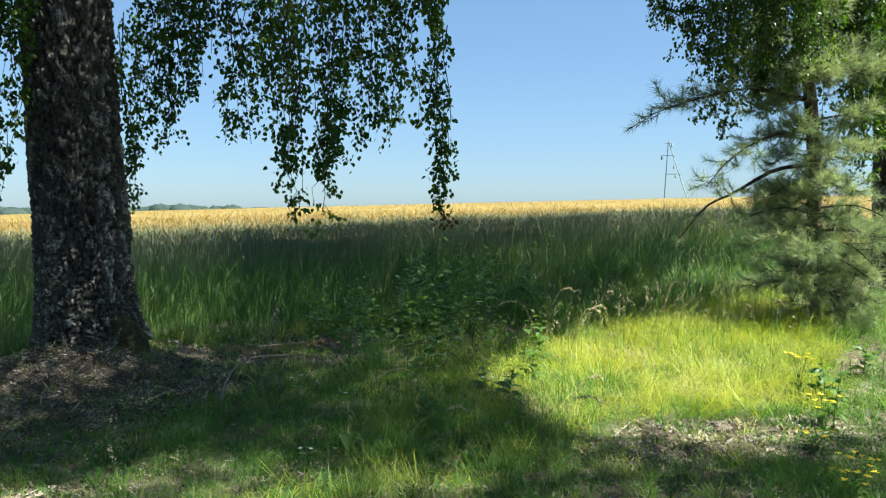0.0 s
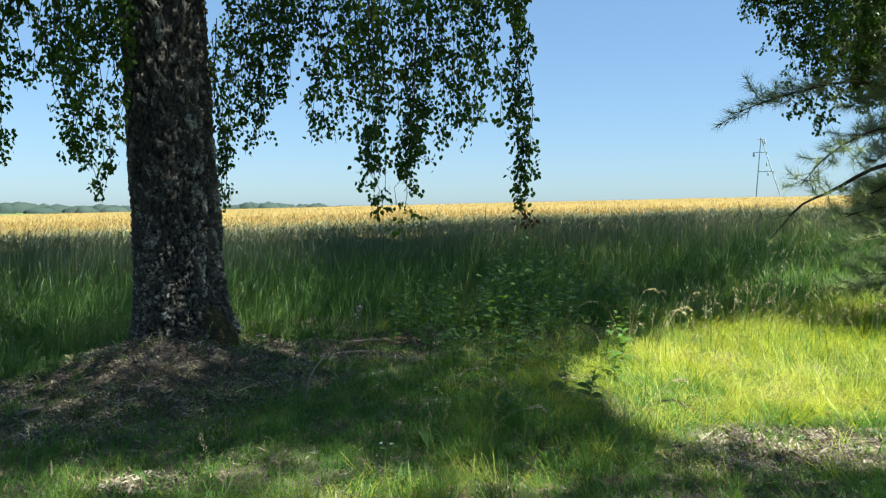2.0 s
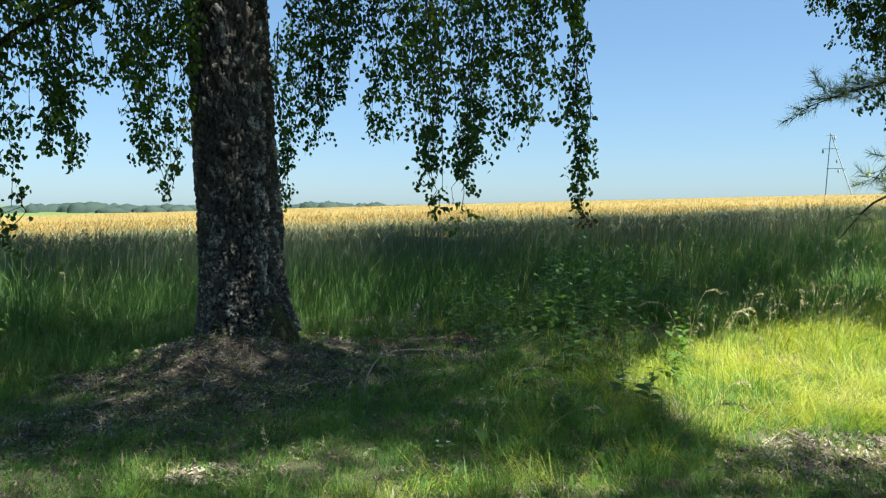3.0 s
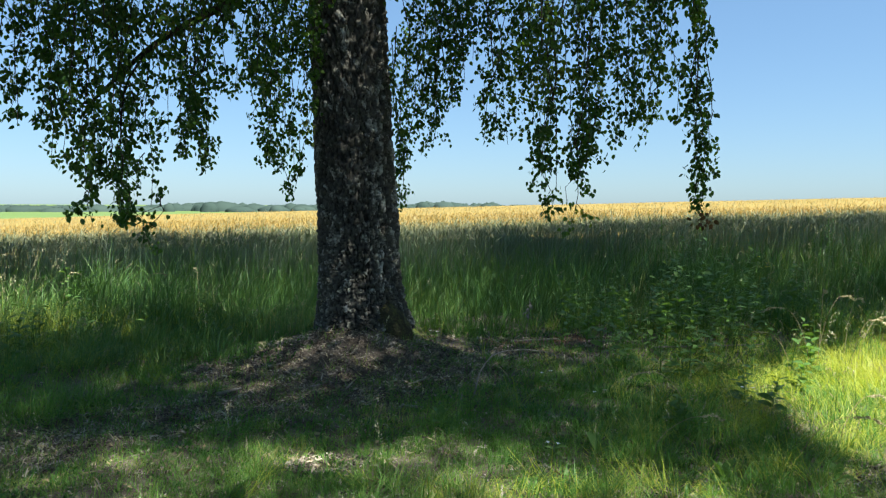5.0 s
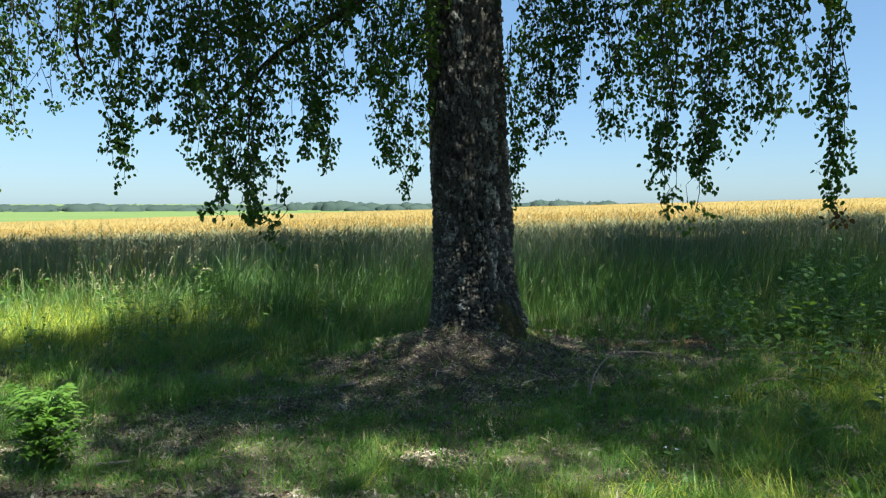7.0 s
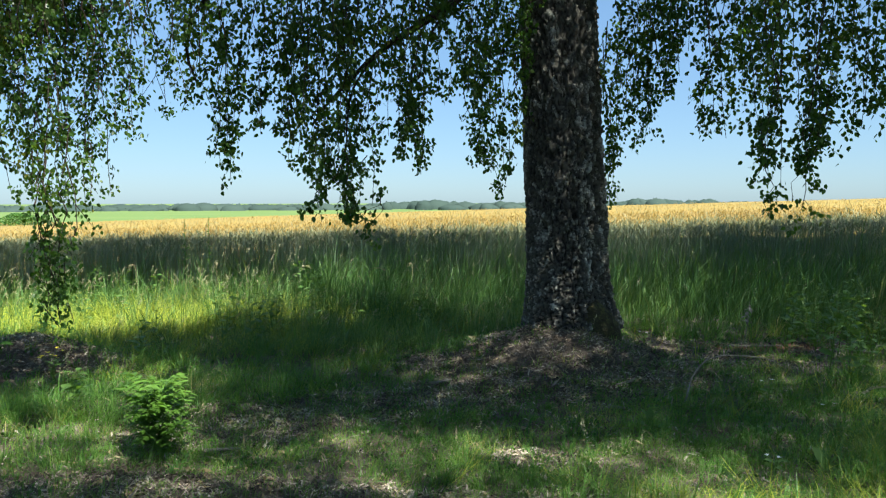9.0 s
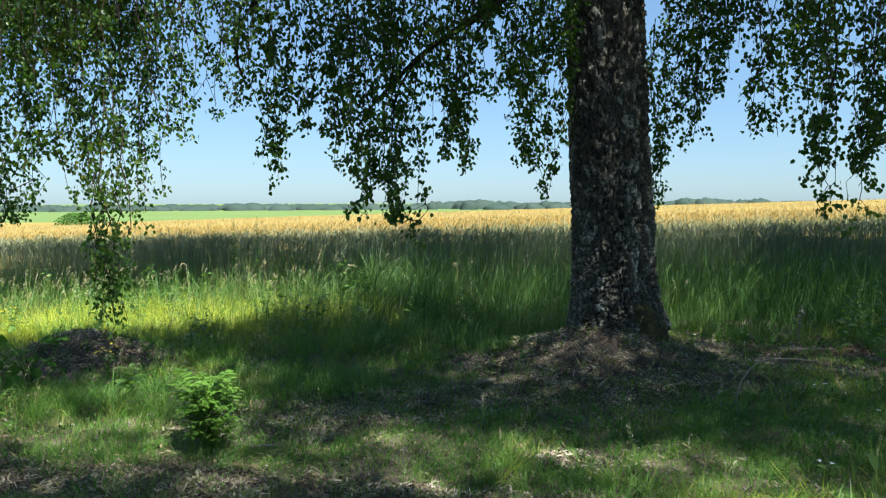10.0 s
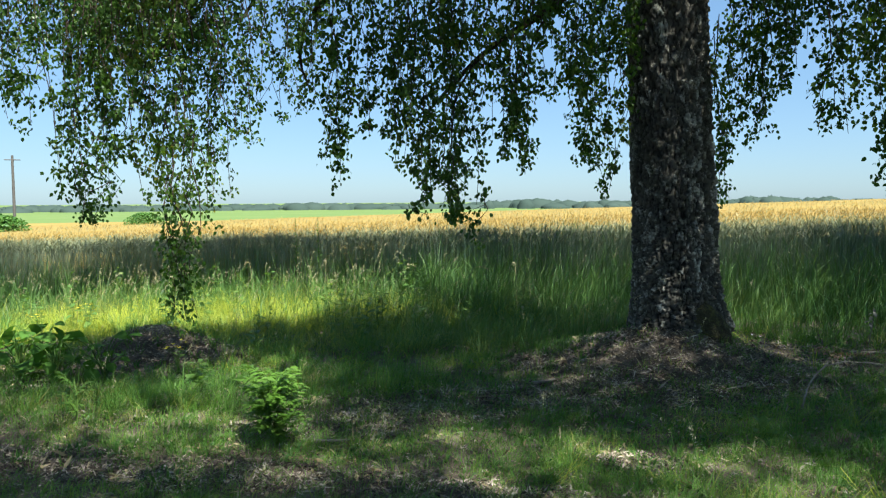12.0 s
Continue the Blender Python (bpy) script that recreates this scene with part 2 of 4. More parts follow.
DRY = leaf_material("dry_grey_leaf", [(0.0, (0.10, 0.095, 0.085)), (1.0, (0.24, 0.23, 0.205))], (1, 1, 0.9), 0.2, 0.8)
YELLOW = leaf_material("yellow_petal", [(0.0, (0.65, 0.48, 0.02)), (1.0, (0.85, 0.70, 0.05))], (1, 1, 0.6), 0.3)
WHITE = leaf_material("white_petal", [(0.0, (0.70, 0.70, 0.66)), (1.0, (0.85, 0.85, 0.82))], (1, 1, 1), 0.3)
MOSSY = ground_material("mossy_bark", [(0.0, (0.015, 0.013, 0.010)), (0.5, (0.05, 0.045, 0.025)), (0.8, (0.10, 0.10, 0.03)), (1.0, (0.16, 0.13, 0.07))], 14, 70, 0.8)
DEADWOOD = ground_material("dead_wood", [(0.0, (0.10, 0.085, 0.07)), (1.0, (0.34, 0.30, 0.25))], 15, 90)


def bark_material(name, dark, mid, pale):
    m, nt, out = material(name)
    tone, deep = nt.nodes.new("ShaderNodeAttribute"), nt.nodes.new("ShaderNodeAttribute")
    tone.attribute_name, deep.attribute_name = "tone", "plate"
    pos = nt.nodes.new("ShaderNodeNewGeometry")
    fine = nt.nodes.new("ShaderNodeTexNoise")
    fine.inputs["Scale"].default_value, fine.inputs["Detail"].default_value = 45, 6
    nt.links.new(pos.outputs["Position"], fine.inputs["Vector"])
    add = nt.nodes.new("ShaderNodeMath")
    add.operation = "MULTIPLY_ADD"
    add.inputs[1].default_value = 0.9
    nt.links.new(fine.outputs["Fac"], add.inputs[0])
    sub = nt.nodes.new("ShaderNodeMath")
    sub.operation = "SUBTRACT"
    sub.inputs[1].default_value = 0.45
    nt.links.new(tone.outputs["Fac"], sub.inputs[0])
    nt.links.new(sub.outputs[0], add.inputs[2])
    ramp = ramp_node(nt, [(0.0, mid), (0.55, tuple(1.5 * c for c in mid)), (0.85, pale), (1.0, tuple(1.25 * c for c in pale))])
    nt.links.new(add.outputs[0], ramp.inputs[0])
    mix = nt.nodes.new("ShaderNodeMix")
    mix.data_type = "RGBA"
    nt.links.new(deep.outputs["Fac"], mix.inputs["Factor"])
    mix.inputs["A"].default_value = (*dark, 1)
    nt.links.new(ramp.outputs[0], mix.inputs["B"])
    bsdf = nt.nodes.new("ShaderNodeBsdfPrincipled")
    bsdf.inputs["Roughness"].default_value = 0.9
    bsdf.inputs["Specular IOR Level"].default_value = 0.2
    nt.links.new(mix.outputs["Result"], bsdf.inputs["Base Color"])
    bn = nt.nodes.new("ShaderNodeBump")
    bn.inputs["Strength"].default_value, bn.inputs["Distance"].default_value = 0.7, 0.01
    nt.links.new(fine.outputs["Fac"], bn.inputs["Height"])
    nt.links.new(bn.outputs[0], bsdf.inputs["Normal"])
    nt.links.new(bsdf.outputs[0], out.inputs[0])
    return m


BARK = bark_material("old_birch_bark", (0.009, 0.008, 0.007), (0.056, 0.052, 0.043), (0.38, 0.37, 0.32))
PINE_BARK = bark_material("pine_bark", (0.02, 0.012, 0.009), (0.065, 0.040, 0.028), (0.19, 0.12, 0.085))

# ---------------------------------------------------------------- ground
def polar_sheet(radii, n, height):
    a = np.linspace(0, 2 * np.pi, n, endpoint=False)
    R, A = np.meshgrid(radii, a, indexing="ij")
    x, y = R * np.sin(A), R * np.cos(A)
    v = np.stack([x, y, height(x, y)], -1).reshape(-1, 3)
    i, j = np.meshgrid(np.arange(len(radii) - 1), np.arange(n), indexing="ij")
    k = (j + 1) % n
    f = np.stack([i * n + j, (i + 1) * n + j, (i + 1) * n + k, i * n + k], -1).reshape(-1, 4)
    return v, f


radii = np.concatenate([np.linspace(0.02, 12, 110), np.geomspace(12.2, 130, 50), np.geomspace(135, 4500, 40)])
v, f = polar_sheet(radii, 240, ground_z)
rad = np.hypot(*v[f[:, 0], :2].T)
idx = np.where(rad < 118, 0, 1)
ground = tagged(new("ground", mesh_of("ground", v, f, (SOIL, MEADOW), idx, True)), "earth and leaf litter ground, green field beyond", "ground", kind="structure")


# ---------------------------------------------------------------- grass
def sector(n, r0, r1, a0, a1, power=1.0):
    """Random places between two distances and two bearings, thinning outwards for power > 1."""
    u = rng.random(n)
    r = (r0 ** (2 / power) + u * (r1 ** (2 / power) - r0 ** (2 / power))) ** (power / 2)
    a = np.radians(rng.uniform(a0, a1, n))
    return r * np.sin(a), r * np.cos(a)


def blades(x, y, h, w, lean, z=None, wind=(0.2, 0.1), tip=None):
    """Curved tapering blades of grass: three triangles each."""
    n = len(x)
    z = ground_z(x, y) - 0.01 if z is None else z
    tip = rng.uniform(0, 2 * np.pi, n) if tip is None else tip
    face = tip + np.pi / 2 + rng.normal(0, 0.6, n)
    side = np.stack([np.cos(face), np.sin(face), np.zeros(n)], 1) * (w / 2)[:, None]
    way = np.stack([np.cos(tip) + wind[0], np.sin(tip) + wind[1], np.zeros(n)], 1) * (lean * h)[:, None]
    base = np.stack([x, y, z], 1)
    lie = np.clip(lean - 0.55, 0, 0.8)
    mid = base + way * (0.32 + 0.22 * lie)[:, None] + np.stack([0 * h, 0 * h, h * (0.60 - 0.24 * lie)], 1)
    top = base + way + np.stack([0 * h, 0 * h, h * np.clip(1.02 - 0.45 * lean**2, 0.3, 1)], 1)
    v = np.stack([base - side, base + side, mid + side * 0.8, mid - side * 0.8, top], 1).reshape(-1, 3)
    k = np.arange(n)[:, None] * 5
    tri = np.concatenate([k + [3, 2, 4]])
    quad = k + [0, 1, 2, 3]
    return v, [tri, quad]


def grass_patch(name, label, mat, n, r0, r1, a0, a1, height, width, lean, keep, power=1.0, tuft=14, spread=0.045, combed=False):
    """Grass in tufts: the blades of a tuft lean outwards from its middle."""
    cx, cy = sector(n // tuft, r0, r1, a0, a1, power)
    ok = rng.random(len(cx)) < keep(cx, cy)
    cx, cy = cx[ok], cy[ok]
    big = np.clip(rng.lognormal(0, 0.28, len(cx)), 0.5, 1.4)
    x, y, big = np.repeat(cx, tuft), np.repeat(cy, tuft), np.repeat(big, tuft)
    m = len(x)
    a, q = rng.uniform(0, 2 * np.pi, m), np.sqrt(rng.random(m))
    s = spread * big * (0.6 + 0.06 * np.hypot(x, y))
    ox, oy = q * np.cos(a) * s, q * np.sin(a) * s
    h = height(x, y) * big * rng.uniform(0.45, 1.2, m)
    w = width * rng.uniform(0.55, 1.35, m) * (0.75 + 0.05 * np.hypot(x, y))
    le = np.clip(rng.normal(lean, 0.28, m) * (0.4 + 0.8 * q), 0.05, 1.4)
    tip = a + rng.normal(0, 0.7, m)
    if combed:
        tip = 20 * fbm(x * 1.3, y * 1.3, 23) + 0.35 * a + rng.normal(0, 0.55, m)
        le = np.clip(rng.normal(lean, 0.25, m), 0.3, 1.45)
    v, f = blades(x + ox, y + oy, h, w, le, tip=tip)
    return tagged(new(name, mesh_of(name, v, f, (mat,))), label, "grass", kind="stuff")


def field_edge(x, y):
    return y - 0.05 * x - (fbm(x * 0.35, y * 0.1, 5) - 0.5) * 1.2


def spot(x, y, cx, cy, rx, ry):
    return np.exp(-(((x - cx) / rx) ** 2 + ((y - cy) / ry) ** 2))


def short_height(x, y):
    lush = smoothstep(0.40, 0.70, fbm(x * 0.9, y * 0.9, 21))
    h = 0.05 + 0.12 * lush * (1 - 0.6 * bare(x, y)) + 0.10 * smoothstep(5.0, 7.5, np.hypot(x, y)) * smoothstep(0.5, 2.0, np.abs(x)) * (1 - 0.75 * spot(x, y, 1.9, 7.2, 1.6, 1.1)) * (1 - 0.7 * spot(x, y, -4.7, 6.0, 1.0, 0.7))
    return h + 0.06 * spot(x, y, 2.0, 4.8, 1.5, 1.0) - 0.03 * spot(x, y, 4.9, 5.0, 1.6, 1.1) + 0.06 * spot(x, y, 1.0, 3.6, 1.1, 0.5) + 0.12 * spot(x, y, -3.9, 4.5, 1.4, 0.5)


def short_keep(x, y):
    thin = smoothstep(0.34, 0.56, fbm(x * 2.1, y * 2.1, 77))
    lush = 0.9 * spot(x, y, 7.6, 5.1, 1.4, 0.8) + 0.8 * spot(x, y, 1.9, 4.7, 1.7, 1.2) + 0.9 * spot(x, y, -3.9, 4.9, 1.5, 0.8)
    return (1 - 0.5 * bare(x, y)) * (1 - 0.6 * spot(x, y, 4.9, 5.2, 1.5, 0.9)) * np.maximum(0.22 + 0.78 * thin, lush)


def tall_height(x, y):
    e = field_edge(x, y)
    side = 1 - 0.12 * smoothstep(-1.5, -5.0, x)
    return (0.26 + 0.60 * smoothstep(7.5, 12.0, e)) * side + 0.22 * (fbm(x * 0.9, y * 0.9, 41) - 0.5)


def tall_keep(x, y):
    e = field_edge(x, y)
    start = 6.7 + 1.6 * smoothstep(0.0, 0.6, x) * (1 - smoothstep(2.8, 3.8, x)) + 0.6 * smoothstep(-4.0, -6.0, x)
    return smoothstep(start, start + 1.4, e) * (1 - 0.95 * bare(x, y)) * (1 - smoothstep(12.4, 13.6, e)) * (1 - 0.45 * spot(x, y, -6.6, 8.3, 3.2, 1.2)) * (0.45 + 0.55 * smoothstep(0.35, 0.6, fbm(x * 1.3, y * 1.3, 43)))


def seed_grass(name, label, n, r0, r1, a0, a1, height, keep, power=1.2):
    """Thin stalks, each with a loose nodding seed head."""
    x, y = sector(n, r0, r1, a0, a1, power)
    ok = rng.random(n) < keep(x, y)
    x, y = x[ok], y[ok]
    n = len(x)
    h = height(x, y) * rng.uniform(0.75, 1.2, n)
    a = rng.normal(0.6, 1.3, n)
    way = np.stack([np.cos(a), np.sin(a), np.zeros(n)], 1) * (h * rng.uniform(0.05, 0.45, n))[:, None]
    zed = np.zeros((n, 3))
    zed[:, 2] = h
    foot = np.stack([x, y, ground_z(x, y)], 1)
    f = rng.uniform(0, np.pi, n)
    side = np.stack([np.cos(f), np.sin(f), 0 * f], 1) * 0.0016 * (0.6 + 0.07 * np.hypot(x, y))[:, None]
    mid, neck = foot + way * 0.3 + zed * 0.55, foot + way * 0.8 + zed * 0.92
    pile = Pile()
    v = np.stack([foot - side, foot + side, mid + side, mid - side, neck + side * 0.7, neck - side * 0.7], 1).reshape(-1, 3)
    k = np.arange(n)[:, None] * 6
    pile.add(v, np.concatenate([k + [0, 1, 2, 3], k + [3, 2, 4, 5]]), 0)
    grains = 11
    s = np.tile(np.linspace(0, 1, grains), n)
    N = np.repeat(neck, grains, axis=0)
    Wd = np.repeat(way / (np.linalg.norm(way, axis=1)[:, None] + 1e-6), grains, axis=0)
    L = np.repeat(rng.uniform(0.07, 0.16, n), grains)
    at = N + Wd * (s**1.5 * L)[:, None] * 0.55 + np.stack([0 * s, 0 * s, L * (s * 1.0 - 0.45 * s**2)], 1) + rng.normal(size=(len(s), 3)) * 0.006
    d = Wd * 0.5 + rng.normal(size=(len(s), 3)) * 0.35 + [0, 0, 0.5]
    d *= (rng.uniform(0.007, 0.014, len(s)) / np.linalg.norm(d, axis=1))[:, None]
    q = np.cross(d, rng.normal(size=(len(s), 3)))
    q *= 0.0030 / np.linalg.norm(q, axis=1)[:, None]
    v = np.stack([at - d, at + q, at + d, at - q], 1).reshape(-1, 3)
    pile.add(v, np.arange(4 * len(s)).reshape(-1, 4), 1)
    return tagged(new(name, pile.mesh(name, (TALL, SEED))), label, "grass", kind="stuff")


# Follows the sunlit patches, where the sun-brightened grass colour takes over.
def sun_toned_keep(x, y):
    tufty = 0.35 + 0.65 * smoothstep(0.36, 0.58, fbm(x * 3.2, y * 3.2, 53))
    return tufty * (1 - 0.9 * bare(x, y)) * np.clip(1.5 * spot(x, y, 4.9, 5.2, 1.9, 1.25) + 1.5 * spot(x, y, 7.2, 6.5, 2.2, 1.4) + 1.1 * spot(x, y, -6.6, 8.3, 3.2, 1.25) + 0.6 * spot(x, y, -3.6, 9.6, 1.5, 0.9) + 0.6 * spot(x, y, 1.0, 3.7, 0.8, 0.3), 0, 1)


grass_patch("near_grass", "short green meadow grass growing under the birch", GRASS, 215000, 2.4, 12.0, -58, 58, short_height, 0.0046, 0.92, short_keep, 1.25)
grass_patch("sun_toned_lodged_grass", "fine grass lying over, sunlight painted in as paler green", SUN_TONED, 325000, 3.4, 14.0, -52, 52, lambda x, y: 0.30 + 0.14 * (fbm(x * 3, y * 3, 19) - 0.5) - 0.13 * spot(x, y, 1.0, 3.7, 1.4, 0.7) + 0.24 * spot(x, y, -5.5, 9.2, 3.8, 1.2) + 0.16 * spot(x, y, 7.4, 6.6, 2.0, 0.8), 0.0032, 1.22, sun_toned_keep, 1.1, spread=0.07, combed=True)
grass_patch("sparse_grass", "thin short grass and moss among the litter", GRASS, 230000, 2.5, 7.4, -56, 56, lambda x, y: 0.055 + 0.06 * fbm(x * 2, y * 2, 29), 0.0034, 0.9, lambda x, y: (0.40 + 0.55 * smoothstep(0.38, 0.58, fbm(x * 1.6, y * 1.6, 83))) * (1 - 0.62 * bare(x, y)) * (1 - 0.8 * spot(x, y, 0.1, 6.7, 1.1, 0.8)), 1.3, tuft=9, spread=0.06)
grass_patch("low_herbs", "small flat herb leaves between the grass", HERB, 80000, 2.4, 9.0, -58, 58, lambda x, y: 0.055 + 0 * x, 0.016, 0.9, lambda x, y: short_keep(x, y) * np.maximum(smoothstep(0.42, 0.62, fbm(x * 1.4, y * 1.4, 88)), 0.6 * spot(x, y, 2.2, 5.0, 1.6, 1.2)), 1.25, tuft=8, spread=0.05)
grass_patch("far_side_grass", "short grass around the viewpoint", GRASS, 46000, 0.6, 7, 58, 302, lambda x, y: 0.14 + 0 * x, 0.018, 0.8, lambda x, y: np.maximum(short_keep(x, y), 0.6), spread=0.09)
grass_patch("trodden_grass", "short trodden grass at the near edge of the track", GRASS, 16000, 0.3, 2.5, -60, 60, lambda x, y: 0.07 + 0 * x, 0.010, 0.9, short_keep, spread=0.07)
grass_patch("tall_grass", "tall uncut grass along the edge of the field", TALL, 205000, 6.3, 19, -56, 56, tall_height, 0.0068, 0.68, tall_keep, 1.3, spread=0.08)
seed_grass("flowering_grass", "flowering meadow grass with pale nodding seed heads", 6500, 6.5, 14, -55, 55, lambda x, y: tall_height(x, y) * 1.25 + 0.12, lambda x, y: tall_keep(x, y) * (0.25 + 0.75 * smoothstep(0.5, 0.62, fbm(x * 0.6, y * 0.6, 47))))
seed_grass("near_flowering_grass", "thin grass stalks with pale seed heads", 420, 3.2, 8.5, -50, 50, lambda x, y: 0.34 + 0 * x, lambda x, y: short_keep(x, y) * 0.8)
seed_grass("verge_seed_grass", "ripe grass with pale seed heads around the young pine", 1500, 5.5, 11, 20, 56, lambda x, y: 0.42 + 0.25 * spot(x, y, 6.6, 6.8, 1.5, 0.5), lambda x, y: np.clip(spot(x, y, 6.4, 6.3, 1.6, 0.6) + 0.5 * spot(x, y, 4.5, 6.2, 0.7, 0.4) + 0.7 * spot(x, y, 8.2, 5.4, 1.2, 0.7), 0, 1))
seed_grass("sunny_seed_grass", "dry seeding grass standing in the sunlit opening", 2200, 7.5, 14, -56, -10, lambda x, y: 0.38 + 0.5 * fbm(x * 1.5, y * 1.5, 33), lambda x, y: np.clip(spot(x, y, -5.8, 9.0, 3.4, 1.3) + spot(x, y, -3.2, 9.9, 1.8, 0.8), 0, 1) * smoothstep(0.35, 0.65, fbm(x * 1.1, y * 1.1, 35)))

# ---------------------------------------------------------------- grain field
def grain(name, label, n, r0, r1, power, width, keep, head):
    x, y = sector(n, r0, r1, -56, 56, power)
    ok = rng.random(n) < keep(x, y)
    x, y = x[ok], y[ok]
    n = len(x)
    h = rng.normal(1.0, 0.07, n)
    z = ground_z(x, y)
    way = np.stack([rng.normal(0.02, 0.07, n), rng.normal(0.01, 0.07, n), np.zeros(n)], 1)
    a = rng.uniform(0, np.pi, n)
    side = np.stack([np.cos(a), np.sin(a), np.zeros(n)], 1)
    r = np.hypot(x, y)[:, None]
    w = width * (0.6 + 0.4 * r / r0)
    foot = np.stack([x, y, z + 0.05], 1)
    neck = foot + way * 0.8 + np.stack([0 * h, 0 * h, h - 0.12], 1)
    mid = neck + way * 0.45 + np.stack([0 * h, 0 * h, 0 * h + 0.05], 1)
    tip = neck + way * 1.3 + np.stack([0 * h, 0 * h, 0 * h + 0.10], 1)
    v = np.stack([foot - side * w * 0.35, foot + side * w * 0.35, neck + side * w * 0.3, neck - side * w * 0.3, mid - side * w, mid + side * w, tip], 1).reshape(-1, 3)
    k = np.arange(n)[:, None] * 7
    quad = np.concatenate([k + [0, 1, 2, 3], k + [3, 2, 5, 4]])
    tri = k + [4, 5, 6]
    idx = np.concatenate([np.ones(n), np.zeros(n), np.ones(n)])
    return tagged(new(name, mesh_of(name, v, [tri, quad], (RYE_STEM, head), idx)), label, "grain", kind="stuff")


def edge_keep(x, y):
    e = field_edge(x, y)
    return smoothstep(11.0, 12.5, e) * (1 - smoothstep(14.8, 16.2, e))


def grain_keep(x, y):
    return smoothstep(14.3, 16.0, field_edge(x, y)) * (np.hypot(x, y) < 119)


grain("grain_edge", "green unripe grain along the edge of the field", 110000, 10.5, 22, 1.3, 0.0065, edge_keep, RYE_GREEN)
grain("grain_near", "ripening golden grain with upright seed heads", 46000, 14.3, 30, 1.3, 0.0065, grain_keep, RYE)
grain("grain_field", "ripening golden grain farther out in the field", 21000, 30, 95, 1.9, 0.0075, grain_keep, RYE)


def canopy_z(x, y):
    return ground_z(x, y) + 0.80 + (fbm(x * 0.7, y * 0.7, 61) - 0.5) * 0.12


a = np.radians(np.linspace(-75, 75, 260))
R, A = np.meshgrid(np.geomspace(14.5, 119, 90), a, indexing="ij")
x, y = R * np.sin(A), R * np.cos(A)
low = smoothstep(12.5, 14.0, field_edge(x, y))
v = np.stack([x, y, np.where(low > 0, canopy_z(x, y) - (1 - low) * 0.7, ground_z(x, y) - 0.2)], -1).reshape(-1, 3)
n = len(a)
i, j = np.meshgrid(np.arange(R.shape[0] - 1), np.arange(n - 1), indexing="ij")
f = np.stack([i * n + j, (i + 1) * n + j, (i + 1) * n + j + 1, i * n + j + 1], -1).reshape(-1, 4)
tagged(new("grain_canopy", mesh_of("grain_canopy", v, f, (CANOPY,), smooth=True)), "dense tops of the golden grain field", "field", kind="stuff")


# ---------------------------------------------------------------- leaves
def leaves(places, length, droop, spread=1.0):
    """Small pointed leaves, folded along the middle: four triangles each."""
    n = len(places)
    a = rng.uniform(0, 2 * np.pi, n)
    out = np.stack([np.cos(a), np.sin(a), np.zeros(n)], 1)
    d = out * rng.uniform(0.2, 1.0, n)[:, None] * spread
    d[:, 2] -= droop * rng.uniform(0.3, 1.3, n)
    d /= np.linalg.norm(d, axis=1)[:, None]
    s = np.cross(d, rng.normal(size=(n, 3)))
    s /= np.linalg.norm(s, axis=1)[:, None]
    up = np.cross(s, d)
    L = length * rng.uniform(0.65, 1.25, n)[:, None]
    p = places
    v = np.stack([p, p + d * L * 0.16 + s * L * 0.30 + up * L * 0.07, p + d * L * 0.55 + s * L * 0.34 + up * L * 0.06, p + d * L, p + d * L * 0.55 - s * L * 0.34 + up * L * 0.06, p + d * L * 0.16 - s * L * 0.30 + up * L * 0.07], 1).reshape(-1, 3)
    k = np.arange(n)[:, None] * 6
    return v, np.concatenate([k + [0, 1, 2, 3], k + [0, 3, 4, 5]])


def clump_leaves(places, length):
    """Leaves of the high crown, two triangles each."""
    n = len(places)
    d, s = rng.normal(size=(n, 3)), rng.normal(size=(n, 3))
    d[:, 2] *= 0.6
    d /= np.linalg.norm(d, axis=1)[:, None]
    s = np.cross(d, s)
    s /= np.linalg.norm(s, axis=1)[:, None]
    L = length * rng.uniform(0.7, 1.3, n)[:, None]
    v = np.stack([places - d * L * 0.5, places + s * L * 0.4, places + d * L * 0.5, places - s * L * 0.4], 1).reshape(-1, 3)
    return v, np.arange(4 * n).reshape(-1, 4)


# ground patches kept sunlit by leaving out crown leaves: x, y, radii, turn
LIT = (
    (5.5, 4.85, 2.35, 1.65, -6),
    (8.9, 7.2, 3.7, 2.4, 10),
    (6.5, 6.5, 1.7, 1.1, 0),
    (-7.2, 8.7, 3.0, 1.85, 28),
    (-4.3, 10.1, 1.8, 0.8, 40),
    (-0.12, 4.36, 0.14, 0.08, 0),
    (-5.5, 5.6, 0.8, 0.45, 0),
    (-2.42, 4.2, 0.25, 0.22, 0),
)

# ground spots brightened by dropping crown leaves: x, y, radii, share of leaves missing
THIN = (
    (-1.3, 4.3, 1.9, 0.8, 0.47),
    (-2.8, 3.7, 2.0, 0.6, 0.43),
    (1.1, 3.65, 1.2, 0.32, 0.85),
    (0.4, 4.4, 1.4, 0.5, 0.53),
    (4.2, 3.6, 1.6, 0.5, 0.66),
    (6.3, 3.7, 1.6, 0.7, 0.75),
    (6.0, 8.4, 2.2, 1.0, 0.60),
    (6.5, 11.2, 2.8, 1.6, 0.45),
    (-4.2, 4.7, 1.5, 0.8, 0.32),
    (-1.4, 9.5, 1.2, 1.0, 0.45),
)


# ground spots darkened by extra crown clumps: x, y, radii, share of those clumps
DENSE = (
    (1.6, 8.6, 1.8, 1.1, 0.85),
    (1.7, 7.4, 1.3, 0.5, 0.6),
    (-2.4, 6.9, 1.8, 0.8, 0.3),
    (2.6, 5.9, 1.2, 0.7, 0.5),
)


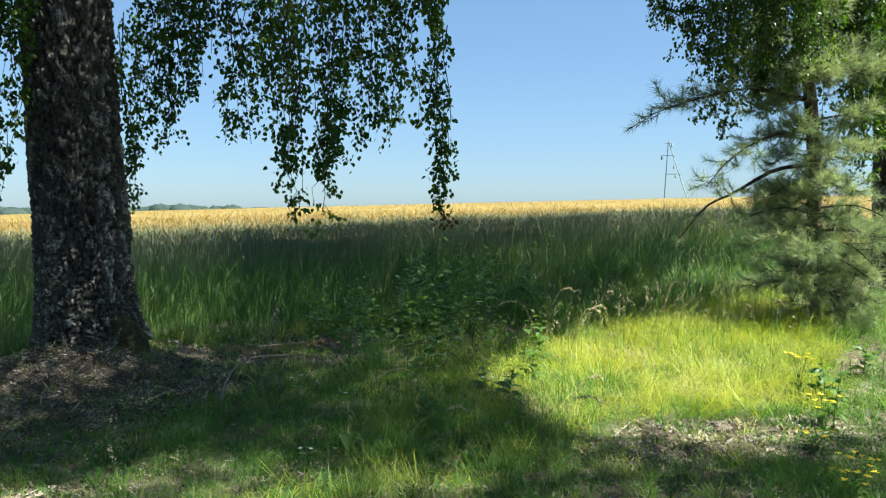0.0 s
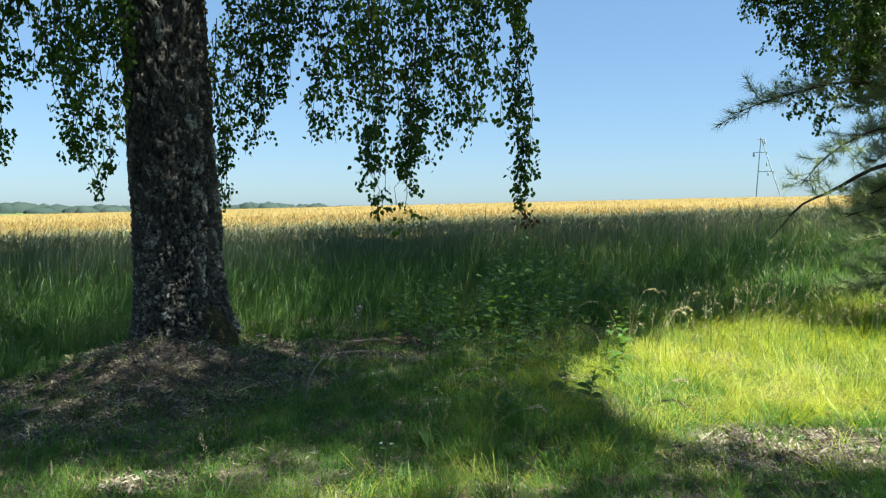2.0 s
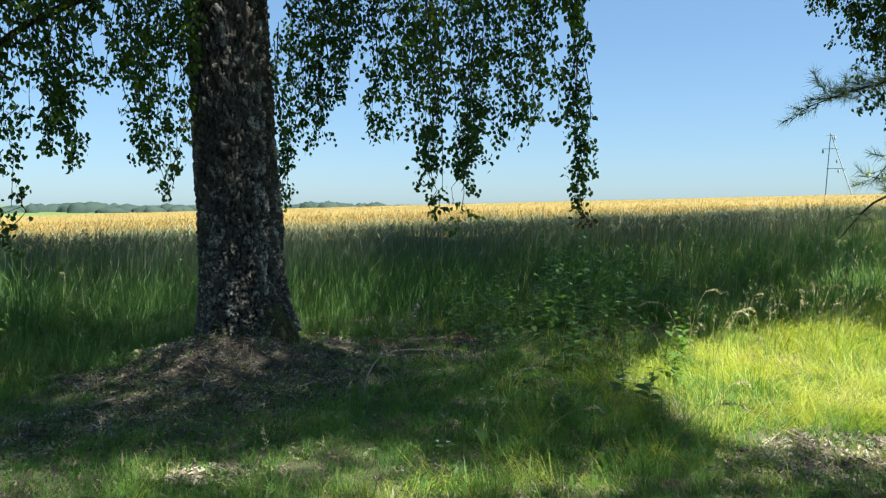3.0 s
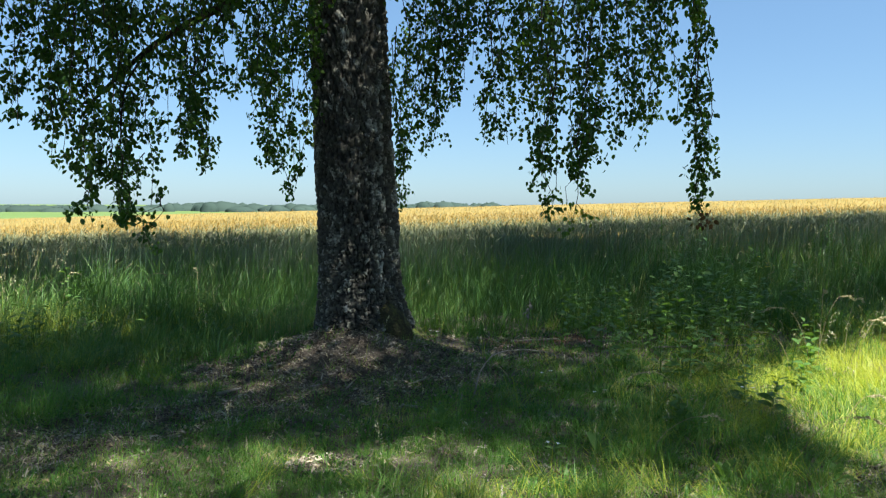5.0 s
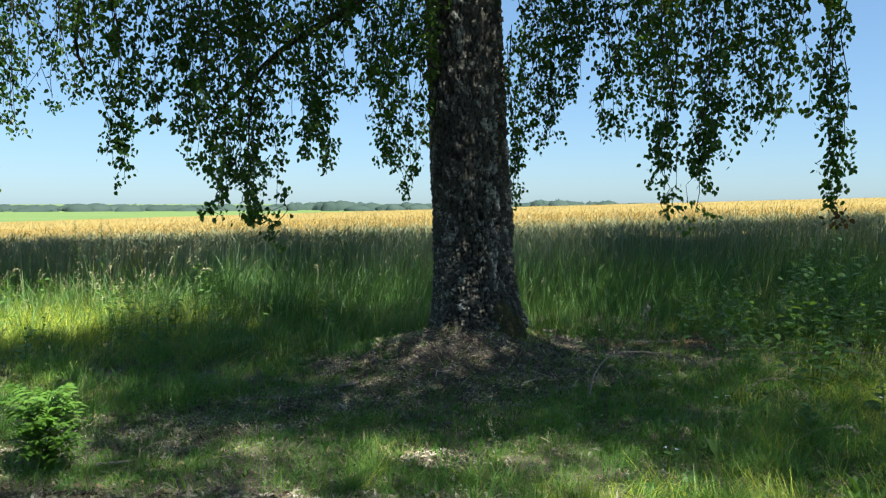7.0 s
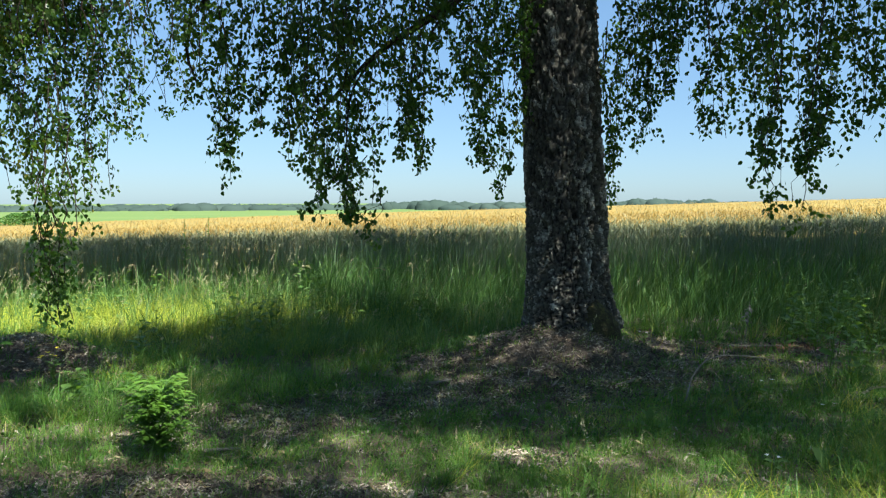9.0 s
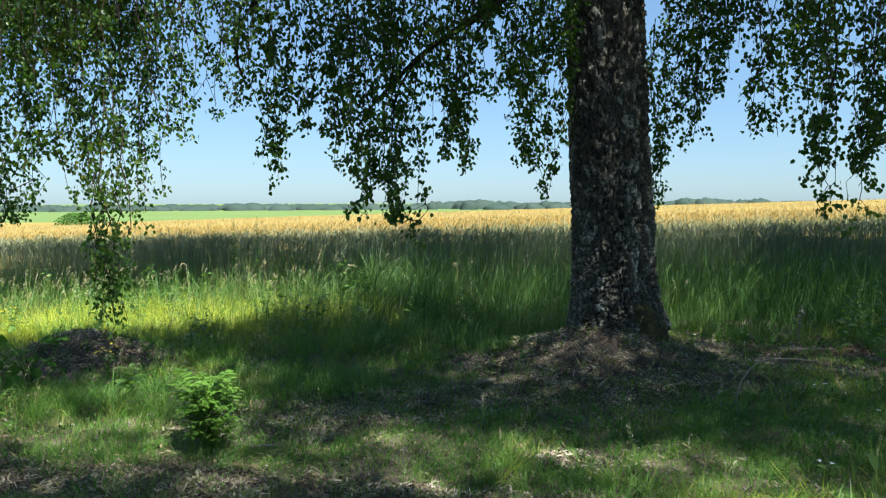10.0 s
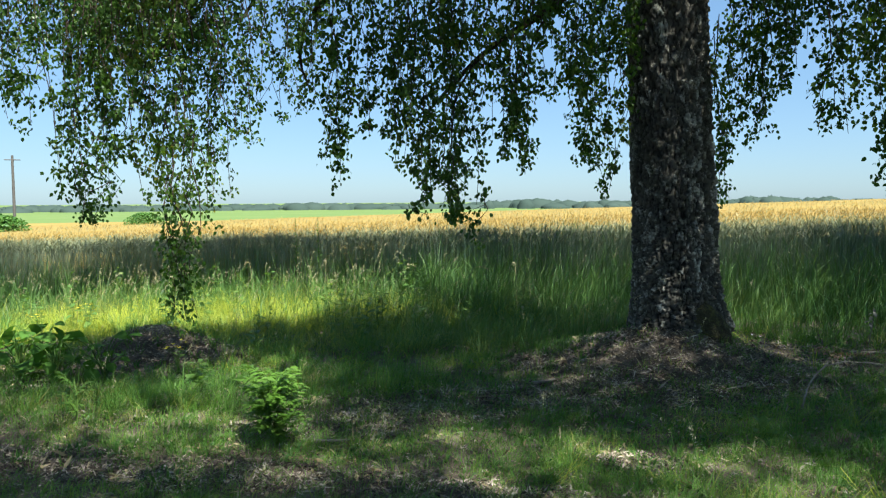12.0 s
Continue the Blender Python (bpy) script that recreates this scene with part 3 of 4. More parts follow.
def shade_at(p, plane=0.25):
    """Where on the ground the shade of each place falls."""
    s = (plane - p[:, 2]) / SUN_WAY.z
    return p[:, 0] + s * SUN_WAY.x, p[:, 1] + s * SUN_WAY.y


def sunny(p, plane=0.25):
    """True for places whose shade would fall on the sunlit openings or out on the field."""
    x, y = shade_at(p, plane)
    hit = y > 14.7 + 0.05 * x + 0.5 * np.sin(x * 1.3)
    for cx, cy, rx, ry, turn in LIT:
        c, w = math.cos(radians(turn)), math.sin(radians(turn))
        u, q = ((x - cx) * c + (y - cy) * w) / rx, (-(x - cx) * w + (y - cy) * c) / ry
        hit |= u**4 + q**4 < (1 if rx < 1 else 0.15 + 1.6 * fbm(x * 1.4, y * 1.4, 67))
    thin = 0.0
    for cx, cy, rx, ry, share in THIN:
        thin = thin + share * spot(x, y, cx, cy, rx, ry)
    return hit | (rng.random(len(x)) < thin)


def crown_leaves(x, y, z0, z1, radius, clumps, per, size):
    """An irregular crown of leaf clumps, opened and thickened to place sun and shade."""
    n = clumps
    clumps = 2 * n
    t = rng.random(clumps) ** 1.1
    a = rng.uniform(0, 2 * np.pi, clumps)
    wide = radius * np.sin(np.pi * (0.22 + 0.74 * t)) * (0.75 + 0.5 * vnoise(a * 2, t * 5, 3))
    rr = wide * np.sqrt(rng.uniform(0.12, 1, clumps))
    c = np.stack([x + rr * np.cos(a), y + rr * np.sin(a), z0 + (z1 - z0) * t], 1)
    x, y = shade_at(c)
    thick = sum(share * spot(x, y, cx, cy, rx, ry) for cx, cy, rx, ry, share in DENSE)
    c = c[(np.arange(clumps) < n) | (rng.random(clumps) < thick)]
    clumps = len(c)
    p = np.repeat(c, per, axis=0) + np.clip(rng.normal(size=(clumps * per, 3)), -2, 2) * [0.42, 0.42, 0.5]
    return p[~sunny(p)]


def bark_trunk(points, radii, plate=(0.040, 0.072), rough=0.040, rows=420, cols=230, flare=0.0, seed=3):
    """A trunk with raised, furrowed bark plates. Gives a mesh with the plates' height and tone as attributes."""
    p = spline(points, rows)
    s = np.linspace(0, len(points) - 1, rows)
    rad = np.interp(s, np.arange(len(points)), radii)
    a = np.linspace(0, 2 * np.pi, cols, endpoint=False)
    H = p[:, 2][:, None] + 0 * a[None]
    A = a[None] + 0 * H
    nu = max(6, int(round(2 * np.pi * np.mean(radii) / plate[0])))
    wob = (fbm(A * 5, H * 3, 91) - 0.5) * 2.2 + (fbm(A * 17, H * 13, 92) - 0.5) * 1.2
    u, w = A / (2 * np.pi) * nu + wob, H / plate[1] + (fbm(A * 5, H * 4, 95) - 0.5) * 2.6 + (fbm(A * 20, H * 12, 96) - 0.5) * 1.0
    iu, iw = np.floor(u), np.floor(w)
    f1, f2, tone = np.full(u.shape, 9.0), np.full(u.shape, 9.0), np.zeros(u.shape)
    for du in (-1, 0, 1):
        for dw in (-1, 0, 1):
            cu, cw = (iu + du), (iw + dw)
            mu = np.mod(cu, nu)
            d = np.hypot(cu + lattice(mu, cw, seed) - u, (cw + lattice(mu, cw, seed + 1) - w))
            closer = d < f1
            f2 = np.where(closer, f1, np.minimum(f2, d))
            tone = np.where(closer, lattice(mu, cw, seed + 2), tone)
            f1 = np.minimum(f1, d)
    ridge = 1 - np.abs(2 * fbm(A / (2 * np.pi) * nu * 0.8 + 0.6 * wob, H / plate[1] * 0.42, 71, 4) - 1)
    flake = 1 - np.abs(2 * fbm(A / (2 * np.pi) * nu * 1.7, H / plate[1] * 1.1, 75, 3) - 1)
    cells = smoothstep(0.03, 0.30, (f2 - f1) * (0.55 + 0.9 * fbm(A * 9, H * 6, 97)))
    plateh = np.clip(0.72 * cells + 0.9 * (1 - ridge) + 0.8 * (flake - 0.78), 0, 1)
    body = rad[:, None] * (1 + 0.05 * np.sin(3 * A + 1.0) + 0.03 * np.sin(5 * A + H * 2))
    if flare:
        low = np.exp(-(H - p[0, 2]) / 0.28)
        body = body + flare * low * (0.5 + 0.5 * np.sin(5 * A + 0.6) ** 2)
    disp = rough * (plateh * (0.7 + 0.6 * tone) + 1.0 * (fbm(A * 26, H * 18, 55, 4) - 0.3) + 1.2 * (fbm(A * 4, H * 1.6, 57) - 0.5)) - rough * 0.6
    Rr = body + disp
    v = np.stack([p[:, 0:1] + Rr * np.cos(A), p[:, 1:2] + Rr * np.sin(A), H], -1).reshape(-1, 3)
    i, j = np.meshgrid(np.arange(rows - 1), np.arange(cols), indexing="ij")
    k = (j + 1) % cols
    f = np.stack([i * cols + j, i * cols + k, (i + 1) * cols + k, (i + 1) * cols + j], -1).reshape(-1, 4)
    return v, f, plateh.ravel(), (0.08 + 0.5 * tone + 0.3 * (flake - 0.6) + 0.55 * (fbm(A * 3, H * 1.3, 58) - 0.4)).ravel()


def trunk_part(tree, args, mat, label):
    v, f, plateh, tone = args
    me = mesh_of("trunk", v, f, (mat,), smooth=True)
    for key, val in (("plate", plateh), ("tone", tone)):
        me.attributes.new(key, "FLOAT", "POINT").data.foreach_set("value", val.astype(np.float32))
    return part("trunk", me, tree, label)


# ---------------------------------------------------------------- birches
def strand(top, bottom, pile_l, pile_w, leaf, dens=160.0, bush=0.10):
    """A drooping twig from top to bottom, with short side twigs that carry the leaves in loose bunches."""
    top, bottom = np.asarray(top, dtype=float), np.asarray(bottom, dtype=float)
    n = 7
    s = np.linspace(0, 1, n)[:, None]
    path = top + (bottom - top) * np.concatenate([s**1.6, s**1.6, s], 1)
    path[1:-1, :2] += rng.normal(size=(n - 2, 2)) * 0.03
    length = np.linalg.norm(np.diff(path, axis=0), axis=1).sum()
    pile_w.add(*tube(path, np.linspace(0.0045, 0.002, n), 4))
    sides = max(3, int(length * 7.8))
    per = max(4, int(dens / 9))
    q = np.clip((np.arange(sides) + rng.random(sides)) / sides, 0, 1)
    root = np.stack([np.interp(q, s[:, 0], path[:, c]) for c in range(3)], 1)
    reach = bush * rng.uniform(0.4, 2.6, sides) * (1.1 - 0.65 * q)
    a = rng.uniform(0, 2 * np.pi, sides)
    tip = root + np.stack([reach * np.cos(a), reach * np.sin(a), -reach * rng.uniform(0.3, 1.6, sides)], 1)
    for k in range(sides):
        if reach[k] > 0.09:
            pile_w.add(*tube([root[k], tip[k]], (0.0025, 0.0015), 3))
    w = rng.random((sides, per, 1)) ** 0.55
    at = root[:, None] * (1 - w) + tip[:, None] * w + rng.normal(size=(sides, per, 3)) * 0.028
    pile_l.add(*leaves(at.reshape(-1, 3), leaf, 1.0))


def birch(place, label, curtains, limbs, crown, base_r, top, seed, detail=1.0, lean=(0, 0)):
    x0, y0 = place
    z0 = float(ground_z(x0, y0)) - 0.06
    tree = thing("birch_tree", label, "tree", "birches in the row", (0, 0, 0))
    pts = [(x0, y0, z0), (x0 - 0.045 + 0.1 * lean[0], y0, z0 + 0.65), (x0 - 0.075 + lean[0] * 0.3, y0, z0 + 1.7), (x0 - 0.145 + lean[0] * 0.6, y0 + lean[1] * 0.5, z0 + 3.5), (x0 - 0.1 + lean[0], y0 + lean[1], z0 + 6.0)]
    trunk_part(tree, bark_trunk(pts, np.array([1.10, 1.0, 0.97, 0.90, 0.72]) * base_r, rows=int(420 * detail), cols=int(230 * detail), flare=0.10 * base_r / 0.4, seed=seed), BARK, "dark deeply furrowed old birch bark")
    tp = np.array(pts[-1])
    wood = Pile()
    stem = spline([tp, tp + [0.1, 0.05, 3.5], tp + [-0.05, 0.1, 7.5], tp + [0.1, 0, top - 6.5]], 16)
    wood.add(*tube(stem, np.linspace(base_r * 0.72, 0.03, 16), 12))
    for _ in range(26):
        t = rng.uniform(0.02, 0.9)
        b = np.array([np.interp(t, np.linspace(0, 1, 16), stem[:, c]) for c in range(3)])
        a, L = rng.uniform(0, 2 * np.pi), rng.uniform(2.2, 4.2) * (1.05 - t * 0.7)
        d = np.array([math.cos(a), math.sin(a), 0])
        limb = spline([b, b + d * L * 0.5 + [0, 0, L * 0.45], b + d * L + [0, 0, L * 0.5]], 7)
        wood.add(*tube(limb, np.linspace(0.075 * (1.1 - t), 0.012, 7), 6))
    part("upper_limbs", wood.mesh("upper_limbs", (TWIG,), True), tree)
    p = crown_leaves(x0 + lean[0], y0 + lean[1], *crown)
    tagged(part("crown", mesh_of("crown", *clump_leaves(p, crown[-1]), (BIRCH_LEAF,)), tree, "dense upper crown of small green leaves"), kind="stuff")
    for pts, r0, r1 in limbs:
        part("limb", mesh_of("limb", *tube(spline(pts, 14), np.linspace(r0, r1, 14), 8), (TWIG,), smooth=True), tree)
    for cx, cy, half, zb, zt, count, leaf, bush in curtains:
        pl, pw = Pile(), Pile()
        for _ in range(max(5, int(count * 1.9))):
            x, y = cx + rng.uniform(-half, half), cy + rng.normal(0, min(0.22, half * 1.2))
            b = zb + abs(rng.normal(0, 0.42)) * min(1.0, 0.25 + half * 3)
            off = rng.normal(0, min(0.12, half * 1.2), 2)
            strand((x + off[0], y + off[1], zt + rng.uniform(-0.3, 0.3)), (x, y, b), pl, pw, leaf, bush=bush)
        twigs = part("hanging_branch", pw.mesh("hanging_branch", (TWIG,)), tree, "thin drooping brown twigs")
        tagged(twigs, kind="stuff")
        tagged(part("leaves", pl.mesh("leaves", (BIRCH_LEAF,)), twigs, "small toothed green birch leaves"), kind="stuff")
    return tree


# x, y, half width, lowest and highest z, number of twigs, leaf length, bushiness
MAIN_CURTAINS = (
    (2.57, 5.62, 0.16, 2.61, 3.61, 7, 0.040, 0.08),
    (2.52, 5.43, 0.035, 1.42, 2.9, 3, 0.040, 0.05),
    (1.60, 5.98, 0.20, 1.64, 3.34, 6, 0.040, 0.09),
    (1.63, 5.87, 0.10, 1.33, 2.20, 3, 0.040, 0.07),
    (1.93, 6.09, 0.13, 1.91, 3.55, 4, 0.040, 0.09),
    (2.32, 6.16, 0.22, 1.99, 3.81, 7, 0.040, 0.09),
    (1.50, 6.62, 0.14, 2.33, 3.96, 5, 0.040, 0.09),
    (1.17, 6.48, 0.11, 1.97, 3.67, 3, 0.040, 0.08),
    (0.99, 6.82, 0.15, 2.33, 4.02, 5, 0.040, 0.09),
    (0.68, 7.16, 0.20, 1.95, 3.99, 6, 0.040, 0.09),
    (0.46, 7.88, 0.07, 1.41, 3.22, 3, 0.040, 0.06),
    (-0.73, 6.95, 0.10, 1.78, 3.30, 3, 0.040, 0.07),
    (-0.42, 7.12, 0.16, 2.55, 4.1, 6, 0.040, 0.09),
    (-0.56, 7.27, 0.11, 1.44, 3.18, 4, 0.040, 0.07),
    (-0.87, 6.53, 0.28, 2.31, 3.88, 9, 0.040, 0.09),
    (-1.62, 6.05, 0.22, 2.50, 3.90, 6, 0.040, 0.09),
    (-1.15, 6.18, 0.12, 1.70, 3.60, 4, 0.040, 0.08),
    (-1.34, 6.04, 0.14, 1.85, 3.49, 4, 0.040, 0.09),
    (-1.71, 5.94, 0.24, 1.33, 3.35, 8, 0.040, 0.09),
    (-1.68, 5.85, 0.16, 1.16, 1.76, 4, 0.040, 0.07),
    (-2.08, 5.93, 0.13, 1.72, 3.28, 4, 0.040, 0.09),
    (-2.32, 5.85, 0.12, 1.88, 3.41, 4, 0.040, 0.09),
    (-2.62, 5.72, 0.10, 1.64, 3.40, 4, 0.040, 0.08),
    (-2.87, 5.82, 0.11, 2.41, 3.59, 3, 0.040, 0.09),
)
MAIN_LIMBS = (
    (((-0.2, 7.2, 4.0), (-0.85, 6.45, 3.2), (-1.5, 6.3, 2.75), (-2.0, 6.2, 2.24)), 0.05, 0.010),
    (((-0.2, 7.2, 4.6), (-1.4, 6.2, 4.4), (-2.8, 5.7, 3.7), (-3.3, 5.5, 3.0)), 0.06, 0.012),
    (((0.1, 7.2, 4.6), (1.2, 6.6, 4.7), (2.2, 6.1, 4.2), (2.7, 5.6, 3.4)), 0.06, 0.012),
    (((-0.2, 7.2, 4.3), (-1.6, 6.3, 3.9), (-2.75, 5.9, 3.2), (-2.95, 5.8, 2.75), (-2.86, 5.8, 2.42)), 0.035, 0.008),
    (((-0.85, 6.45, 3.2), (-1.05, 6.3, 2.9), (-1.15, 6.2, 2.5)), 0.014, 0.005),
    (((-1.5, 6.3, 2.75), (-1.68, 6.1, 2.4), (-1.7, 5.95, 1.9)), 0.012, 0.004),
    (((1.2, 6.6, 4.7), (1.55, 6.3, 3.4), (1.62, 6.05, 2.6), (1.55, 6.0, 2.2)), 0.018, 0.005),
    (((0.25, 7.5, 2.75), (0.34, 7.45, 2.72), (0.43, 7.45, 2.62)), 0.010, 0.004),
)
LEFT_CURTAINS = (
    (-2.67, 5.07, 0.14, 2.14, 3.59, 5, 0.030, 0.09),
    (-2.85, 4.62, 0.13, 1.93, 3.34, 5, 0.030, 0.09),
    (-3.05, 4.38, 0.15, 1.45, 3.03, 8, 0.030, 0.08),
    (-2.97, 4.19, 0.06, 0.74, 1.75, 5, 0.030, 0.05),
    (-3.32, 4.30, 0.12, 1.53, 3.03, 7, 0.030, 0.08),
    (-3.73, 4.23, 0.19, 1.57, 3.16, 11, 0.030, 0.08),
    (-3.67, 4.15, 0.06, 1.36, 1.92, 4, 0.030, 0.05),
    (-3.92, 3.92, 0.17, 1.96, 3.33, 8, 0.030, 0.08),
    (-3.83, 4.76, 0.62, 2.38, 3.73, 44, 0.030, 0.11),
    (-3.35, 4.62, 0.42, 2.62, 3.8, 24, 0.030, 0.11),
)
LEFT_LIMBS = ((((-6.9, 4.4, 4.6), (-5.2, 4.4, 4.6), (-3.8, 4.4, 4.0), (-2.8, 4.5, 3.2)), 0.07, 0.012),)
RIGHT_CURTAINS = (
    (6.96, 7.94, 0.18, 3.75, 5.62, 5, 0.046, 0.12),
    (7.21, 7.71, 0.19, 3.23, 5.58, 6, 0.046, 0.12),
    (7.47, 7.46, 0.19, 2.45, 5.19, 8, 0.046, 0.12),
    (8.19, 7.42, 0.34, 2.74, 5.65, 17, 0.046, 0.12),
    (8.61, 6.91, 0.32, 3.07, 5.55, 16, 0.046, 0.12),
    (8.55, 6.15, 0.34, 2.9, 5.4, 8, 0.040, 0.12),
    (9.34, 6.77, 0.25, 1.78, 4.92, 7, 0.046, 0.12),
    (8.9, 6.4, 0.40, 2.35, 5.3, 14, 0.044, 0.12),
    (6.75, 6.35, 0.28, 3.0, 4.9, 8, 0.040, 0.12),
    (7.15, 6.0, 0.30, 2.75, 4.9, 10, 0.040, 0.12),
)
RIGHT_LIMBS = ((((9.95, 7.0, 5.2), (9.0, 7.2, 5.9), (7.8, 7.5, 5.9), (6.9, 7.9, 5.4)), 0.06, 0.012),)

main_birch = birch((0.10, 7.5), "old birch with dark furrowed trunk on a litter mound", MAIN_CURTAINS, MAIN_LIMBS, (5.3, 15.5, 5.6, 1000, 90, 0.105), 0.365, 16.0, 3)
tt, aa = np.meshgrid(np.linspace(0.05, np.pi - 0.05, 26), np.linspace(0, 2 * np.pi, 40, endpoint=False), indexing="ij")
bump = 1 + 0.28 * (fbm(tt * 5, aa * 4, 15) - 0.5) + 0.16 * (fbm(tt * 14, aa * 11, 16) - 0.5)
rise = 0.5 + 0.5 * np.cos(tt)
knob = np.stack([0.44 - 0.20 * rise**1.5 + (0.20 - 0.08 * rise) * bump * np.sin(tt) * np.cos(aa), 7.16 + 0.12 * rise + 0.17 * bump * np.sin(tt) * np.sin(aa), 0.12 + 0.52 * rise * (0.9 + 0.1 * bump)], -1).reshape(-1, 3)
ki, kj = np.meshgrid(np.arange(25), np.arange(40), indexing="ij")
kn = (kj + 1) % 40
withered = np.array([2.57, 5.40, 1.40]) + rng.normal(size=(26, 3)) * [0.045, 0.03, 0.03]
tagged(part("withered_leaves", mesh_of("withered_leaves", *leaves(withered, 0.042, 0.6), (WITHERED,)), main_birch, "withered rust-brown leaves at a twig end"), kind="stuff")
part("root", mesh_of("root", knob, np.stack([ki * 40 + kj, (ki + 1) * 40 + kj, (ki + 1) * 40 + kn, ki * 40 + kn], -1).reshape(-1, 4), (MOSSY,), smooth=True), main_birch, "mossy dark root bulge")
birch((-7.4, 4.2), "birch with drooping twigs over the grassy verge", LEFT_CURTAINS, LEFT_LIMBS, (4.4, 14.5, 4.6, 500, 60, 0.14), 0.22, 15.0, 5, 0.4)
birch((10.3, 6.95), "birch behind the young pine", RIGHT_CURTAINS, RIGHT_LIMBS, (5.5, 14.5, 4.6, 500, 60, 0.14), 0.24, 15.0, 9, 0.5)
# Unseen birches, added only so their crowns cast shade on the ground.
for bx, by, wide, clumps in ((4.0, -7.6, 5.9, 820), (9.6, -4.5, 7.0, 1120), (-2.3, -6.6, 6.4, 760), (18.2, -3.8, 5.6, 420), (18.5, 5.5, 5.4, 420)):
    birch((bx, by), "added unseen birch that shades the ground", (), (), (11.5, 20.0, wide, clumps, 43, 0.142), 0.26, 20.0, 11, 0.3)


# ---------------------------------------------------------------- young pine
def pine():
    x0, y0 = 7.85, 6.3
    z0 = float(ground_z(x0, y0)) - 0.05
    tree = thing("pine_tree", "young pine with low needle branches beside the field", "tree")
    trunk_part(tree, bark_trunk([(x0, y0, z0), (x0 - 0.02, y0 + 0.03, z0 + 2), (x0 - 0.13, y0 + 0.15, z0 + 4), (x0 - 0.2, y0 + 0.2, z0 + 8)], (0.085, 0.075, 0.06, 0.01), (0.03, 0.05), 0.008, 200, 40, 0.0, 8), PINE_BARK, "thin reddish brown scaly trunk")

    def tuft(at, way, pile, n=46, size=0.14):
        d = np.asarray(way) / np.linalg.norm(way)
        q = rng.normal(size=(n, 3))
        q /= np.linalg.norm(q, axis=1)[:, None]
        q = q * 0.75 + d * 0.75
        q /= np.linalg.norm(q, axis=1)[:, None]
        foot = np.asarray(at) + d * rng.uniform(-0.11, 0.03, n)[:, None]
        s = np.cross(q, rng.normal(size=(n, 3)))
        s *= 0.0026 / np.linalg.norm(s, axis=1)[:, None]
        L = size * rng.uniform(0.7, 1.2, n)[:, None]
        v = np.stack([foot - s, foot + s, foot + q * L], 1).reshape(-1, 3)
        pile.add(v, np.arange(n * 3).reshape(-1, 3))

    def bough(points, r, count, spread=0.32):
        pn, pw = Pile(), Pile()
        c = spline(points, 12)
        pw.add(*tube(c, np.linspace(r, 0.005, 12), 6))
        for _ in range(count):
            t = rng.uniform(0.25, 1.0)
            b = np.array([np.interp(t, np.linspace(0, 1, 12), c[:, k]) for k in range(3)])
            d = (c[-1] - c[0]) / np.linalg.norm(c[-1] - c[0]) * 0.7 + rng.normal(size=3) * [0.8, 0.8, 0.45] + [0, 0, 0.15]
            d /= np.linalg.norm(d)
            e = b + d * rng.uniform(0.08, spread) * (1.15 - 0.5 * t)
            pw.add(*tube([b, (b + e) / 2 + [0, 0, -0.01], e], (0.004, 0.003, 0.003), 4))
            tuft(e, d + [0, 0, 0.25], pn)
        arm = tagged(part("bough", pw.mesh("bough", (TWIG,), True), tree), kind="stuff")
        tagged(part("needles", pn.mesh("needles", (NEEDLE,)), arm, "grey-green pine needles in tufts"), kind="stuff")

    bough([(7.75, 6.35, 2.0), (7.3, 6.45, 1.92), (6.85, 6.58, 1.67), (6.45, 6.63, 1.50), (6.1, 6.69, 1.12)], 0.030, 12)
    bough([(7.72, 6.4, 2.75), (7.0, 6.5, 2.85), (6.3, 6.7, 2.7), (5.75, 6.86, 2.5)], 0.020, 46, 0.45)
    bough([(7.74, 6.4, 2.4), (7.1, 6.35, 2.3), (6.6, 6.4, 2.05), (6.35, 6.5, 1.75)], 0.018, 36, 0.4)
    for i in range(15):
        a = radians(rng.uniform(160, 300))
        z = z0 + rng.uniform(0.25, 1.4)
        L = rng.uniform(0.35, 0.6) + 0.5 * (z - z0)
        d = np.array([math.cos(a), math.sin(a), 0])
        b = np.array([x0, y0, z])
        bough([b, b + d * L * 0.5 + [0, 0, 0.02], b + d * L + [0, 0, rng.uniform(-0.30, 0.05)]], 0.014, 17, 0.4)
    for i in range(11):
        a = radians(rng.uniform(185, 262))
        z, L = z0 + rng.uniform(0.3, 0.85), rng.uniform(0.45, 0.85)
        d = np.array([math.cos(a), math.sin(a), 0])
        b = np.array([x0, y0, z])
        bough([b, b + d * L * 0.5 + [0, 0, 0.03], b + d * L + [0, 0, -0.28]], 0.012, 18, 0.36)
    for i in range(27):
        a = radians(rng.uniform(120, 300))
        z, L = z0 + rng.uniform(1.0, 3.4), rng.uniform(0.35, 0.85)
        d = np.array([math.cos(a), math.sin(a), 0])
        b = np.array([x0 - 0.02 * (z - z0), y0 + 0.02 * (z - z0), z])
        bough([b, b + d * L * 0.5 + [0, 0, 0.05], b + d * L + [0, 0, -0.08]], 0.012, 24, 0.35)
    for i in range(26):
        z = z0 + 0.5 + 6.0 * (i / 26) ** 1.2
        a = i * 2.4 + rng.uniform(-0.4, 0.4)
        L = rng.uniform(0.55, 1.05) * (1.0 - 0.07 * (z - z0))
        d = np.array([math.cos(a), math.sin(a), 0])
        b = np.array([x0 - 0.02 * (z - z0), y0 + 0.02 * (z - z0), z])
        dip = -0.25 if z - z0 < 2 else 0.12
        bough([b, b + d * L * 0.5 + [0, 0, dip * L * 0.6], b + d * L + [0, 0, dip * L]], 0.016, 26)


pine()


